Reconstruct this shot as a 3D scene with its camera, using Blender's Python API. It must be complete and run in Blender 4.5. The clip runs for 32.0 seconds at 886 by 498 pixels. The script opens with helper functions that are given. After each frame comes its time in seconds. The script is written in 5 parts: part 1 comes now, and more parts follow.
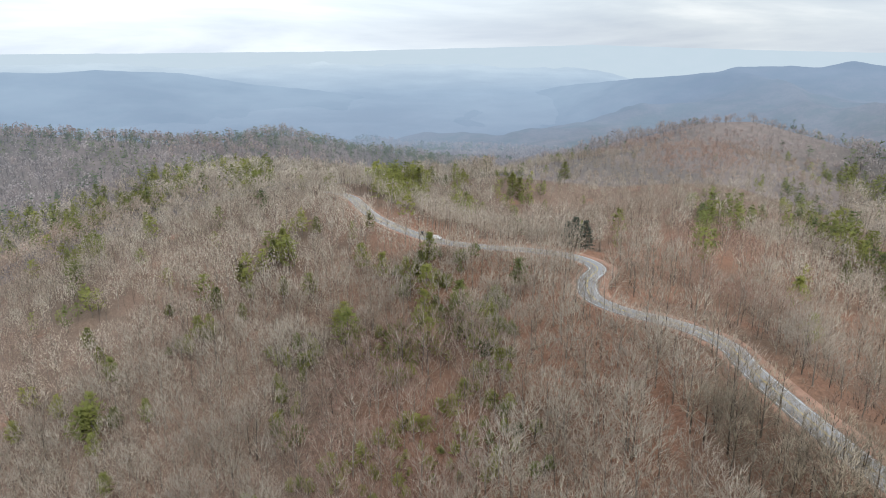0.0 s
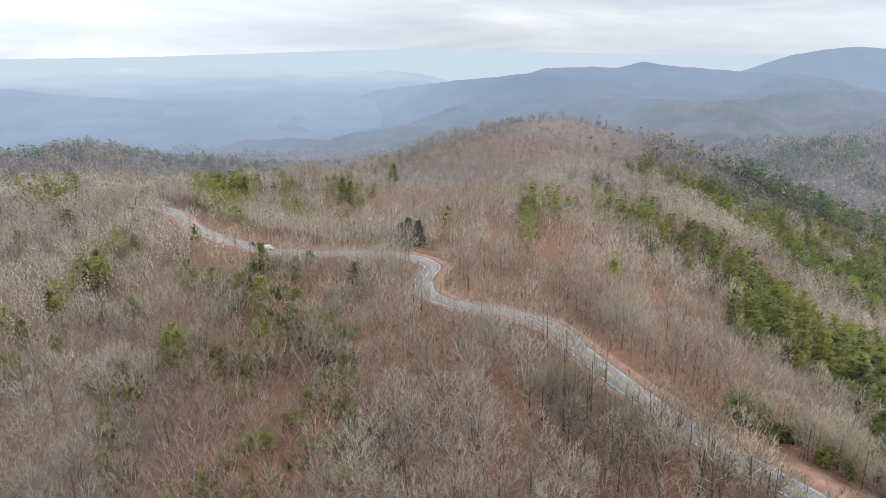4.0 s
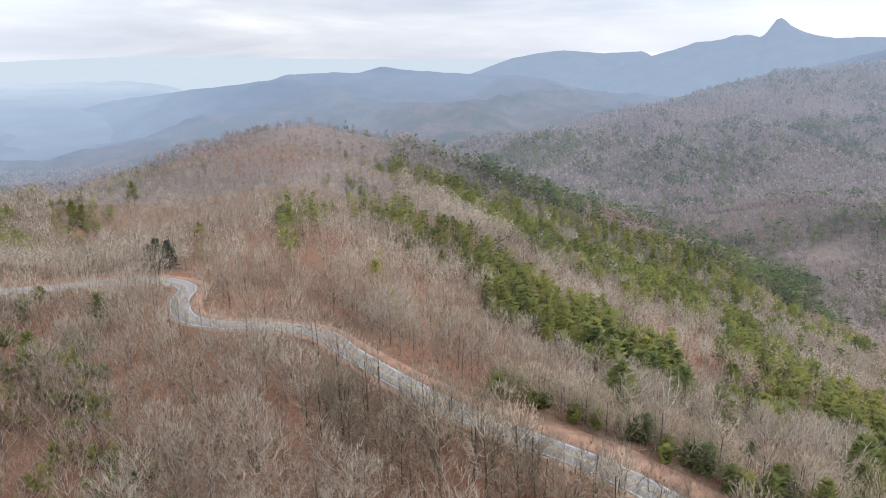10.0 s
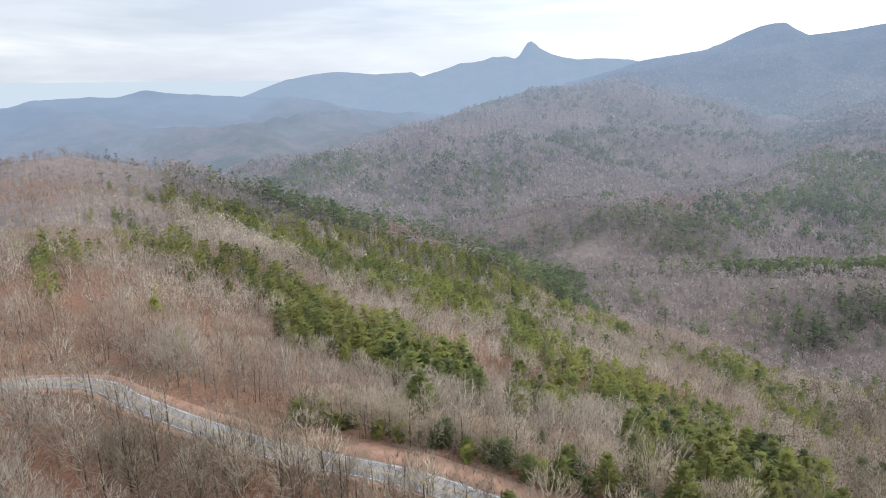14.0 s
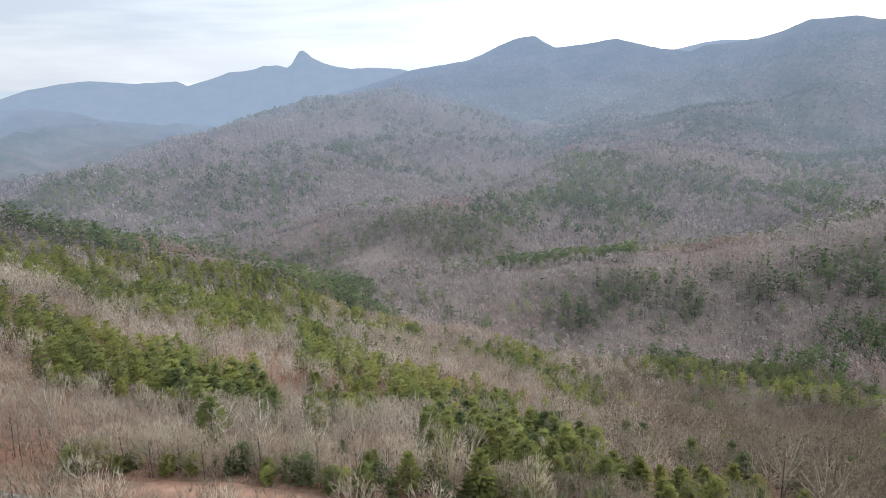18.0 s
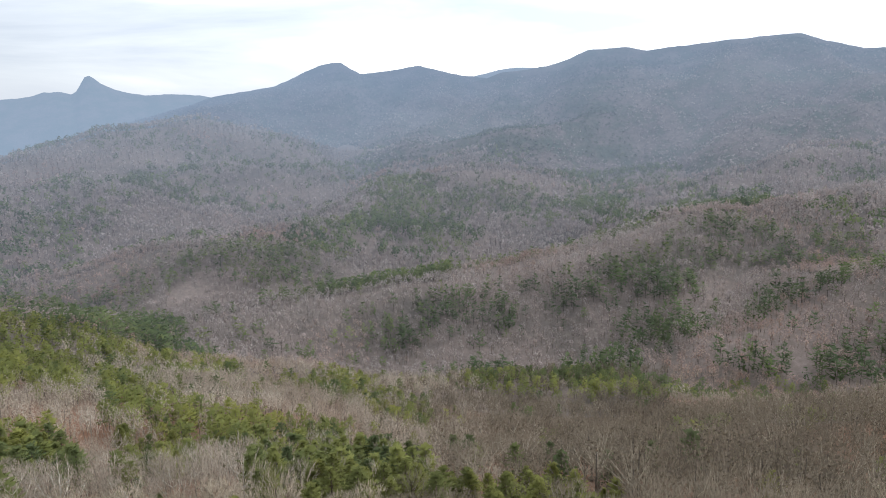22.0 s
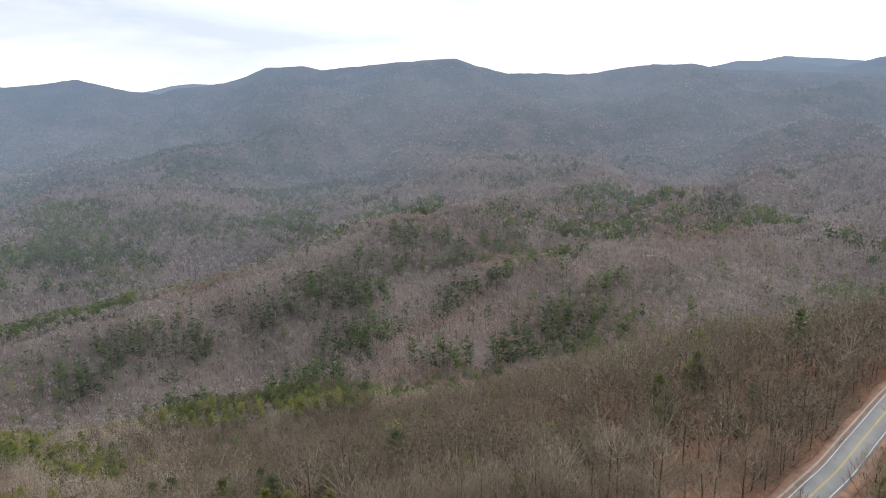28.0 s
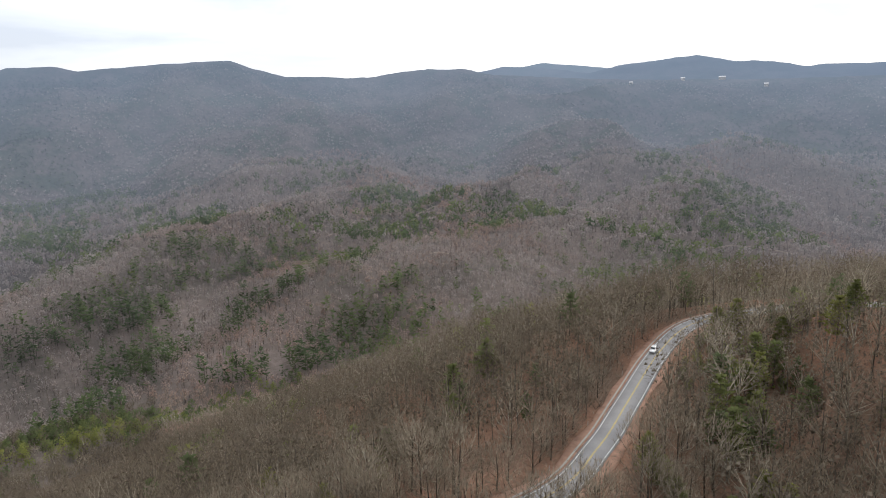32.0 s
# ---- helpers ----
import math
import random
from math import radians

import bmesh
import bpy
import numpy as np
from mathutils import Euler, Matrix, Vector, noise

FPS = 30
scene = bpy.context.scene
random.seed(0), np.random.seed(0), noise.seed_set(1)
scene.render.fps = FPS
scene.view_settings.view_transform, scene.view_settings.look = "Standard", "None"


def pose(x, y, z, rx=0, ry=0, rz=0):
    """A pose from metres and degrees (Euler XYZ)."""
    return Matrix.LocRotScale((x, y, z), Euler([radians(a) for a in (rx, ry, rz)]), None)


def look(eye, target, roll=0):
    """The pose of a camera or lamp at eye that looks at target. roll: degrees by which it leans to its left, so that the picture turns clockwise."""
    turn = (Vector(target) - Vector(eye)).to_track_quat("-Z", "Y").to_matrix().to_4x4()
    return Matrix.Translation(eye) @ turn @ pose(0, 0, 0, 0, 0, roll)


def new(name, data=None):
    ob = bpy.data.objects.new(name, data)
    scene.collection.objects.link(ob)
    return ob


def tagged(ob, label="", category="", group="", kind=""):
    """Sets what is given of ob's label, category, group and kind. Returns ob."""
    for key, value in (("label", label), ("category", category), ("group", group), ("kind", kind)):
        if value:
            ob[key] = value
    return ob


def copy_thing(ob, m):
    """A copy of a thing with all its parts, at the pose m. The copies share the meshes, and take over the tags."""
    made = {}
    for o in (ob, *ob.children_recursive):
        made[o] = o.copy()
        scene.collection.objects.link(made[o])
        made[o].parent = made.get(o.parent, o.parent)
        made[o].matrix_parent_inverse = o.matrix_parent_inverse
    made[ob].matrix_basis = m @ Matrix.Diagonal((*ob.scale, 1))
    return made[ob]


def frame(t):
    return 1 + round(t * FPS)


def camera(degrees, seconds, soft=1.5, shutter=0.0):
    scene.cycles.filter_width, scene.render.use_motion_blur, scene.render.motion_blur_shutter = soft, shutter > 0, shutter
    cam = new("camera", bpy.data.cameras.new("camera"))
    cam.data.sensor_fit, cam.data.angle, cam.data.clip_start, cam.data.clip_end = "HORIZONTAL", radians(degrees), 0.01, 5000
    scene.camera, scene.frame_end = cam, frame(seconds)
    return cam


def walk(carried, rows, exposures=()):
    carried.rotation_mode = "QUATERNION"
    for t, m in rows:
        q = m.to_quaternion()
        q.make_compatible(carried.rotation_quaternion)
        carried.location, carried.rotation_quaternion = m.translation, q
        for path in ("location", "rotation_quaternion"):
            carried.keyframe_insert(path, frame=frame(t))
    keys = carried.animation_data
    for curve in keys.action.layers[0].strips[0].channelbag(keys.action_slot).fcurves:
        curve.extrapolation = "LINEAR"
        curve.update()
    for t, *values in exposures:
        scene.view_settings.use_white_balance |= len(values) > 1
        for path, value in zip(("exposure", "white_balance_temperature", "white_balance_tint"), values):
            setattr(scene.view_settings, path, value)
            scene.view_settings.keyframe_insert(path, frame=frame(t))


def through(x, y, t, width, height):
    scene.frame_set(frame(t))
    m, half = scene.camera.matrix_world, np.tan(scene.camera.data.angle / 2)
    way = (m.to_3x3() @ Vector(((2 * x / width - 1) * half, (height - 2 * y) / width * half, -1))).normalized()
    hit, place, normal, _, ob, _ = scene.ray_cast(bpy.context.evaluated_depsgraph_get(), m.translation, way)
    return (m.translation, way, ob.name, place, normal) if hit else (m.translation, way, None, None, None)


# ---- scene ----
EYE = 75.0  # the hovering camera stands this high above the road
TURNS = (
    (0.0, 74.000, -0.000, -0.000),
    (0.5, 74.014, 0.053, -1.815),
    (1.0, 74.062, 0.045, -3.656),
    (1.5, 74.101, 0.035, -5.467),
    (2.0, 74.133, 0.128, -7.264),
    (2.5, 74.150, 0.051, -8.928),
    (3.0, 74.187, 0.144, -10.596),
    (3.5, 74.216, 0.267, -12.299),
    (5.5, 74.354, 0.504, -18.766),
    (6.0, 74.385, 0.540, -20.366),
    (6.5, 74.411, 0.561, -21.942),
    (7.0, 74.427, 0.578, -23.473),
    (7.5, 74.420, 0.591, -24.980),
    (8.0, 74.467, 0.685, -26.543),
    (8.5, 74.470, 0.735, -28.087),
    (9.0, 74.464, 0.853, -29.732),
    (9.5, 74.468, 0.910, -31.838),
    (10.0, 74.474, 0.948, -34.109),
    (10.5, 74.486, 1.031, -36.401),
    (11.0, 74.496, 1.211, -38.635),
    (11.5, 74.505, 1.248, -40.792),
    (12.0, 74.505, 1.303, -43.018),
    (12.5, 74.492, 1.322, -45.254),
    (13.0, 74.640, 1.325, -47.447),
    (13.5, 75.036, 1.325, -49.580),
    (14.0, 75.753, 1.329, -51.784),
    (14.5, 76.125, 1.321, -54.086),
    (16.5, 76.082, 1.272, -63.207),
    (17.0, 76.046, 1.242, -65.210),
    (17.5, 76.068, 1.246, -67.323),
    (18.0, 76.054, 1.263, -69.502),
    (18.5, 76.036, 1.258, -71.537),
    (19.0, 75.991, 1.292, -73.523),
    (19.5, 76.308, 1.378, -75.472),
    (20.0, 76.804, 1.401, -77.343),
    (20.5, 77.317, 1.413, -79.116),
    (21.0, 77.694, 1.434, -80.844),
    (21.5, 77.779, 1.459, -82.727),
    (22.0, 77.697, 1.468, -84.646),
    (22.5, 77.621, 1.442, -86.637),
    (23.0, 77.580, 1.519, -88.584),
    (23.5, 77.542, 1.497, -90.466),
    (24.0, 77.489, 1.493, -92.357),
    (24.5, 77.495, 1.485, -94.383),
    (25.0, 77.512, 1.415, -96.516),
    (25.5, 77.502, 1.321, -98.758),
    (27.5, 78.513, 1.092, -107.514),
    (28.0, 78.526, 1.111, -109.612),
    (28.5, 78.516, 1.121, -111.683),
    (29.0, 78.505, 1.150, -113.758),
    (29.5, 78.463, 1.221, -115.889),
    (30.0, 78.505, 1.319, -118.098),
    (30.5, 78.489, 1.320, -120.304),
    (31.0, 78.489, 1.310, -122.498),
    (31.5, 78.458, 1.339, -124.737),
    (32.0, 78.437, 1.335, -126.909),
)
cam = camera(64.26, 32.0, soft=0.95)
walk(cam, [(t, pose(0, 0, EYE, rx, ry, rz)) for t, rx, ry, rz in TURNS], exposures=((0, 0.0, 6250, 8), (9, 0.12, 6350, 13), (14, 0.12, 6250, 11), (23, -0.1, 6300, 10), (32, -0.38, 6520, 11)))

# ---- sky and light: thin overcast, brightest round the hidden sun ----
world = bpy.data.worlds.new("overcast_sky")
scene.world = world
world.use_nodes = True
wn, wl = world.node_tree.nodes, world.node_tree.links
wn.clear()
SUN_AZ, SUN_EL = 150.0, 38.0
sky = wn.new("ShaderNodeTexSky")
sky.sky_type, sky.sun_disc = "NISHITA", False
sky.sun_elevation, sky.sun_rotation = radians(SUN_EL), radians(SUN_AZ)
dim = wn.new("ShaderNodeMixRGB")
dim.blend_type, dim.inputs[0].default_value = "MULTIPLY", 1.0
dim.inputs[2].default_value = (0.10, 0.10, 0.10, 1)
wl.new(sky.outputs[0], dim.inputs[1])
tc = wn.new("ShaderNodeTexCoord")
mp = wn.new("ShaderNodeMapping")
mp.inputs["Scale"].default_value = (1.3, 1.3, 9.0)
wl.new(tc.outputs["Generated"], mp.inputs[0])
cl = wn.new("ShaderNodeTexNoise")
cl.inputs["Scale"].default_value, cl.inputs["Detail"].default_value = 1.7, 6.0
cl.inputs["Roughness"].default_value, cl.inputs["Distortion"].default_value = 0.55, 0.4
wl.new(mp.outputs[0], cl.inputs["Vector"])
cr = wn.new("ShaderNodeValToRGB")
cr.color_ramp.elements.new(0.5)
for el, (p, c) in zip(cr.color_ramp.elements, ((0.36, (0.60, 0.65, 0.74, 1)), (0.53, (0.775, 0.815, 0.865, 1)), (0.68, (1.05, 1.05, 1.05, 1)))):
    el.position, el.color = p, c
wl.new(cl.outputs["Fac"], cr.inputs[0])
mx = wn.new("ShaderNodeMixRGB")
mx.inputs[0].default_value = 0.86
wl.new(dim.outputs[0], mx.inputs[1])
wl.new(cr.outputs[0], mx.inputs[2])
_a, _e = radians(SUN_AZ), radians(SUN_EL)
TO_SUN = Vector((math.sin(_a) * math.cos(_e), math.cos(_a) * math.cos(_e), math.sin(_e)))
dt = wn.new("ShaderNodeVectorMath")
dt.operation = "DOT_PRODUCT"
dt.inputs[1].default_value = TO_SUN
wl.new(tc.outputs["Generated"], dt.inputs[0])
mr = wn.new("ShaderNodeMapRange")
mr.inputs["From Min"].default_value, mr.inputs["From Max"].default_value = -0.6, 1.0
mr.inputs["To Min"].default_value, mr.inputs["To Max"].default_value = 1.0, 1.9
mr.interpolation_type = "SMOOTHSTEP"
wl.new(dt.outputs["Value"], mr.inputs["Value"])
dt2 = wn.new("ShaderNodeVectorMath")
dt2.operation = "DOT_PRODUCT"
dt2.inputs[1].default_value = (math.sin(radians(-35)), math.cos(radians(-35)), 0.08)
wl.new(tc.outputs["Generated"], dt2.inputs[0])
mr2 = wn.new("ShaderNodeMapRange")
mr2.inputs["From Min"].default_value, mr2.inputs["From Max"].default_value = 0.55, 1.0
mr2.inputs["To Min"].default_value, mr2.inputs["To Max"].default_value = 0.0, 0.36
mr2.interpolation_type = "SMOOTHSTEP"
wl.new(dt2.outputs["Value"], mr2.inputs["Value"])
ad = wn.new("ShaderNodeMath")
ad.operation = "ADD"
wl.new(mr.outputs[0], ad.inputs[0])
wl.new(mr2.outputs[0], ad.inputs[1])
bg = wn.new("ShaderNodeBackground")
wl.new(ad.outputs[0], bg.inputs[1])
wl.new(mx.outputs[0], bg.inputs[0])
wo = wn.new("ShaderNodeOutputWorld")
wl.new(bg.outputs[0], wo.inputs[0])

sun_data = bpy.data.lights.new("sun", "SUN")
sun_data.energy, sun_data.angle, sun_data.color = 1.7, radians(16), (1.0, 0.95, 0.88)
sun = new("sun", sun_data)
sun.matrix_world = look(TO_SUN * 300 + Vector((0, 0, 75)), (0, 0, 75))


# ---- materials ----
class Mat:
    """A node material with a few short-hands."""

    def __init__(self, name, rough=0.9, spec=0.2):
        self.m = bpy.data.materials.new(name)
        self.m.use_nodes = True
        self.t = self.m.node_tree
        self.b = self.t.nodes["Principled BSDF"]
        self.b.inputs["Roughness"].default_value = rough
        self.b.inputs["Specular IOR Level"].default_value = spec
        self._geo = None

    def n(self, kind, **kw):
        return self.t.nodes.new(kind)

    def link(self, a, b):
        self.t.links.new(a, b)

    def pos(self):
        if self._geo is None:
            self._geo = self.n("ShaderNodeNewGeometry")
        return self._geo.outputs["Position"]

    def noise(self, scale, detail=4.0, rough=0.6, stretch=None):
        v = self.pos()
        if stretch:
            mpn = self.n("ShaderNodeMapping")
            mpn.inputs["Scale"].default_value = stretch
            self.link(v, mpn.inputs[0])
            v = mpn.outputs[0]
        nz = self.n("ShaderNodeTexNoise")
        nz.inputs["Scale"].default_value, nz.inputs["Detail"].default_value = scale, detail
        nz.inputs["Roughness"].default_value = rough
        self.link(v, nz.inputs["Vector"])
        return nz.outputs["Fac"]

    def voronoi(self, scale):
        vz = self.n("ShaderNodeTexVoronoi")
        vz.inputs["Scale"].default_value = scale
        self.link(self.pos(), vz.inputs["Vector"])
        return vz

    def ramp(self, fac, *stops):
        r = self.n("ShaderNodeValToRGB")
        e = r.color_ramp.elements
        while len(e) < len(stops):
            e.new(0.5)
        for el, (p, c) in zip(e, stops):
            el.position, el.color = p, (*c, 1)
        self.link(fac, r.inputs[0])
        return r.outputs[0]

    def mix(self, fac, a, b, mode="MIX"):
        x = self.n("ShaderNodeMixRGB")
        x.blend_type = mode
        for i, v in enumerate((fac, a, b)):
            if hasattr(v, "is_linked"):
                self.link(v, x.inputs[i])
            else:
                x.inputs[i].default_value = v if i == 0 else (*v, 1)
        return x.outputs[0]

    def attr(self, name):
        a = self.n("ShaderNodeAttribute")
        a.attribute_name = name
        return a.outputs["Fac"]

    def colour(self, c):
        if hasattr(c, "is_linked"):
            self.link(c, self.b.inputs["Base Color"])
        else:
            self.b.inputs["Base Color"].default_value = (*c, 1)
        return self

    def spray(self, through=0.38):
        """Round twigs and needles catch light from all sides."""
        src = self.b.inputs["Base Color"].links[0].from_socket
        tl = self.n("ShaderNodeBsdfTranslucent")
        self.link(src, tl.inputs["Color"])
        mx_ = self.n("ShaderNodeMixShader")
        mx_.inputs[0].default_value = through
        self.link(self.b.outputs[0], mx_.inputs[1])
        self.link(tl.outputs[0], mx_.inputs[2])
        self.b.inputs["Emission Strength"].default_value /= 1 - through
        out = [n for n in self.t.nodes if n.bl_idname == "ShaderNodeOutputMaterial"][0]
        self.link(mx_.outputs[0], out.inputs["Surface"])
        return self

    def bump(self, fac, strength, dist):
        bp = self.n("ShaderNodeBump")
        bp.inputs["Strength"].default_value, bp.inputs["Distance"].default_value = strength, dist
        self.link(fac, bp.inputs["Height"])
        self.link(bp.outputs[0], self.b.inputs["Normal"])
        return self


def mat_ground():
    k = Mat("leaf_litter", 0.95, 0.1)
    big = k.noise(0.018, 4)
    red = k.ramp(big, (0.38, (0.34, 0.175, 0.11)), (0.5, (0.30, 0.17, 0.11)), (0.62, (0.22, 0.145, 0.10)))
    dun = k.ramp(big, (0.38, (0.25, 0.19, 0.15)), (0.5, (0.225, 0.175, 0.14)), (0.62, (0.20, 0.162, 0.13)))
    c1 = k.mix(k.attr("clay"), dun, red)
    fine = k.noise(0.9, 6, 0.7)
    c2 = k.ramp(fine, (0.3, (0.55, 0.5, 0.48)), (0.7, (1.25, 1.2, 1.15)))
    c = k.mix(1.0, c1, c2, "MULTIPLY")
    clay = k.ramp(k.noise(0.05, 5, 0.65), (0.60, (0, 0, 0)), (0.72, (0.8, 0.8, 0.8)))
    c = k.mix(clay, c, (0.32, 0.18, 0.125))
    return k.colour(c).bump(fine, 0.8, 0.4).m


# haze painted into far surfaces: distance, share of own colour kept, glow colour
HAZE_STEPS = ((420, 1.0, (0.18, 0.20, 0.24)), (900, 0.88, (0.21, 0.235, 0.285)), (1400, 0.64, (0.265, 0.30, 0.37)), (1900, 0.38, (0.30, 0.36, 0.455)),
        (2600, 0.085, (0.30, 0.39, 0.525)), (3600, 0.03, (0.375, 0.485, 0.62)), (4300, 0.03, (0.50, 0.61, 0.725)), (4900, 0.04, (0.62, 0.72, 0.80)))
# haze distance is counted from here, so south-eastern slopes get less of it
HAZE_ORIGIN = (306.0, -257.0, 0.0)


def paint_haze(k, c):
    """Paints distance haze into a far surface: dims its colour and adds a glow."""
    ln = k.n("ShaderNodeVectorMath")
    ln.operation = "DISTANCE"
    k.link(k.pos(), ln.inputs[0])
    ln.inputs[1].default_value = HAZE_ORIGIN
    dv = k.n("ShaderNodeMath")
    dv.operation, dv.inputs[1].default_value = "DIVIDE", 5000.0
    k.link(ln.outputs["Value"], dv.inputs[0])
    own = k.ramp(dv.outputs[0], *[(d / 5000, (s, s, s)) for d, s, _ in HAZE_STEPS])
    veil = k.ramp(dv.outputs[0], *[(d / 5000, tuple(v * (1 - s) for v in a)) for d, s, a in HAZE_STEPS])
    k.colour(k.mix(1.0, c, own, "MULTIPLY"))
    # uneven mist, painted into the glow as noise
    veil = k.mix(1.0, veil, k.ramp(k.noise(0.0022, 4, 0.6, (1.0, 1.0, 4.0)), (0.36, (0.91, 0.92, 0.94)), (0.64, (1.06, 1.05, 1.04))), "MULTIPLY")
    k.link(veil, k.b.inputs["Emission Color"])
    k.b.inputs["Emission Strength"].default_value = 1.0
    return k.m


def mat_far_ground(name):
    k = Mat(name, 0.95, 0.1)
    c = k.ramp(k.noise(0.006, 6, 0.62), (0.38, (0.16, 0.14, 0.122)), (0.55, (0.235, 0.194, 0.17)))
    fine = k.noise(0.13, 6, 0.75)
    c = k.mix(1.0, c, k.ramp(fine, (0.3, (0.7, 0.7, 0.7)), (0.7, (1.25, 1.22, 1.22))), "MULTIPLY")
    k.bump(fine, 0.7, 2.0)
    # haze is painted over the litter colours
    return paint_haze(k, c)


def mat_tinted(name, dark, mid, light, rough=0.9, patch=0.012, far=False, red=None):
    """Bark, twigs or needles: a tint of each tree's own and slow change over the hillside."""
    k = Mat(name, rough, 0.15)
    c = k.ramp(k.attr("tint"), (0.0, dark), (0.5, mid), (1.0, light))
    if red:
        c = k.mix(k.attr("red"), c, red)
    c = k.mix(1.0, c, k.ramp(k.noise(patch, 4), (0.3, (0.78, 0.76, 0.74)), (0.7, (1.18, 1.18, 1.16))), "MULTIPLY")
    # far woods also get haze painted into colour and glow
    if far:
        paint_haze(k, c)
    else:
        k.colour(c)
        k.b.inputs["Emission Strength"].default_value = 0.0
    return k.spray().m


def mat_tree(name, dark, light, rough=0.9):
    """The same for single trees, by the object's own chance number."""
    k = Mat(name, rough, 0.15)
    oi = k.n("ShaderNodeObjectInfo")
    c = k.mix(oi.outputs["Random"], dark, light)
    f = k.noise(1.3, 4, 0.7)
    c = k.mix(1.0, c, k.ramp(f, (0.3, (0.7, 0.7, 0.7)), (0.7, (1.25, 1.25, 1.25))), "MULTIPLY")
    k.b.inputs["Emission Strength"].default_value = 0.0
    return k.colour(c).spray().m


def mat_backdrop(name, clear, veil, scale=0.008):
    """Far wooded mountain: bare woods and pine patches, with haze painted in as a glow. With no share given it grows
    with distance.
    """
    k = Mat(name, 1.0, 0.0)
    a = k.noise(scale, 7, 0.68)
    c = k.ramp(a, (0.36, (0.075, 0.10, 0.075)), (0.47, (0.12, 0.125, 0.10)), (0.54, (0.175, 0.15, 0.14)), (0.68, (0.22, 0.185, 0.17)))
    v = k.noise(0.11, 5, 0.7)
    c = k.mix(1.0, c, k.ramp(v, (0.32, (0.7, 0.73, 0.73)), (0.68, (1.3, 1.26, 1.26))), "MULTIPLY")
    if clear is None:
        return paint_haze(k.bump(v, 0.5, 8.0), c)
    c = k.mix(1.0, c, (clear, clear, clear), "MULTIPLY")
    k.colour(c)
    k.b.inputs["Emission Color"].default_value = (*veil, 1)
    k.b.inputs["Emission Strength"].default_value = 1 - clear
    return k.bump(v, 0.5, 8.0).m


def mat_plain(name, c, rough=0.6, spec=0.3, var=0.12, scale=2.0, metal=0.0):
    k = Mat(name, rough, spec)
    k.b.inputs["Metallic"].default_value = metal
    d = tuple(v * (1 - var) for v in c)
    l = tuple(min(1, v * (1 + var)) for v in c)
    return k.colour(k.ramp(k.noise(scale, 5, 0.65), (0.3, d), (0.7, l))).m


def mat_asphalt():
    k = Mat("asphalt", 0.85, 0.3)
    a = k.ramp(k.noise(0.12, 5, 0.6), (0.3, (0.27, 0.265, 0.265)), (0.7, (0.36, 0.35, 0.34)))
    f = k.noise(14, 4, 0.7)
    c = k.mix(1.0, a, k.ramp(f, (0.3, (0.8, 0.8, 0.8)), (0.7, (1.15, 1.15, 1.15))), "MULTIPLY")
    return k.colour(c).bump(f, 0.3, 0.01).m


M_GROUND = mat_ground()
M_FAR = mat_far_ground("hazed_forest_floor")


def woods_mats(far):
    # far copies: haze painted in, with flatter twig and limb tones
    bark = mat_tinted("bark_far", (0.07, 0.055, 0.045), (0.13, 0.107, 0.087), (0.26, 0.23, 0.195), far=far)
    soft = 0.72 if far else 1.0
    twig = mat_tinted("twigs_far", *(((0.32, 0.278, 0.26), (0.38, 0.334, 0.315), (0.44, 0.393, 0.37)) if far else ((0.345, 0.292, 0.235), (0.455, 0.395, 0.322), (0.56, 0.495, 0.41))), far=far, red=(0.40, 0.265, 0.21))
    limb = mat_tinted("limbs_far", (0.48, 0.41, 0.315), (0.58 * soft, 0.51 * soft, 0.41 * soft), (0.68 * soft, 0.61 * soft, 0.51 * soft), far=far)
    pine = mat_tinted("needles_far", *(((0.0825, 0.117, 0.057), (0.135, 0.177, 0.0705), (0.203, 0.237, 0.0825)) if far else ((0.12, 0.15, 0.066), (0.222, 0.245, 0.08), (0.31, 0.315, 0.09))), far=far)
    return [bark, twig, limb], [pine, bark]


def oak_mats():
    """Dull olive-brown oaks: darker copies of the hardwood palette."""
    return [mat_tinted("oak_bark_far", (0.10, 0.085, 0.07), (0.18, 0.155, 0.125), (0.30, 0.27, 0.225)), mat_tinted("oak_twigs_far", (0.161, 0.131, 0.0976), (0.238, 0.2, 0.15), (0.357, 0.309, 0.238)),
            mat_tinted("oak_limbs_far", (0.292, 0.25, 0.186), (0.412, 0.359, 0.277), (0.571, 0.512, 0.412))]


M_BARK1 = mat_tree("bark", (0.10, 0.08, 0.062), (0.20, 0.168, 0.132))
M_TWIG1 = mat_tree("twigs", (0.432, 0.354, 0.258), (0.624, 0.528, 0.402))
M_NEEDLE1 = mat_tree("pine_needles", (0.16, 0.18, 0.062), (0.26, 0.262, 0.075))
M_PBARK = mat_tree("pine_bark", (0.12, 0.085, 0.065), (0.2, 0.15, 0.12))
M_LIMB1 = mat_tree("limbs", (0.46, 0.38, 0.275), (0.66, 0.575, 0.44))
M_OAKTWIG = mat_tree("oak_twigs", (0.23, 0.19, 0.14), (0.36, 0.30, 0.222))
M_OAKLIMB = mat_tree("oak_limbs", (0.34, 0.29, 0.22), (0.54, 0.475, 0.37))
M_PALE = mat_tree("pale_bark", (0.46, 0.42, 0.36), (0.55, 0.5, 0.43))
M_ROAD = mat_asphalt()
M_WHITE = mat_plain("white_line_paint", (0.74, 0.74, 0.72), 0.6, 0.3, 0.2, 1.5)
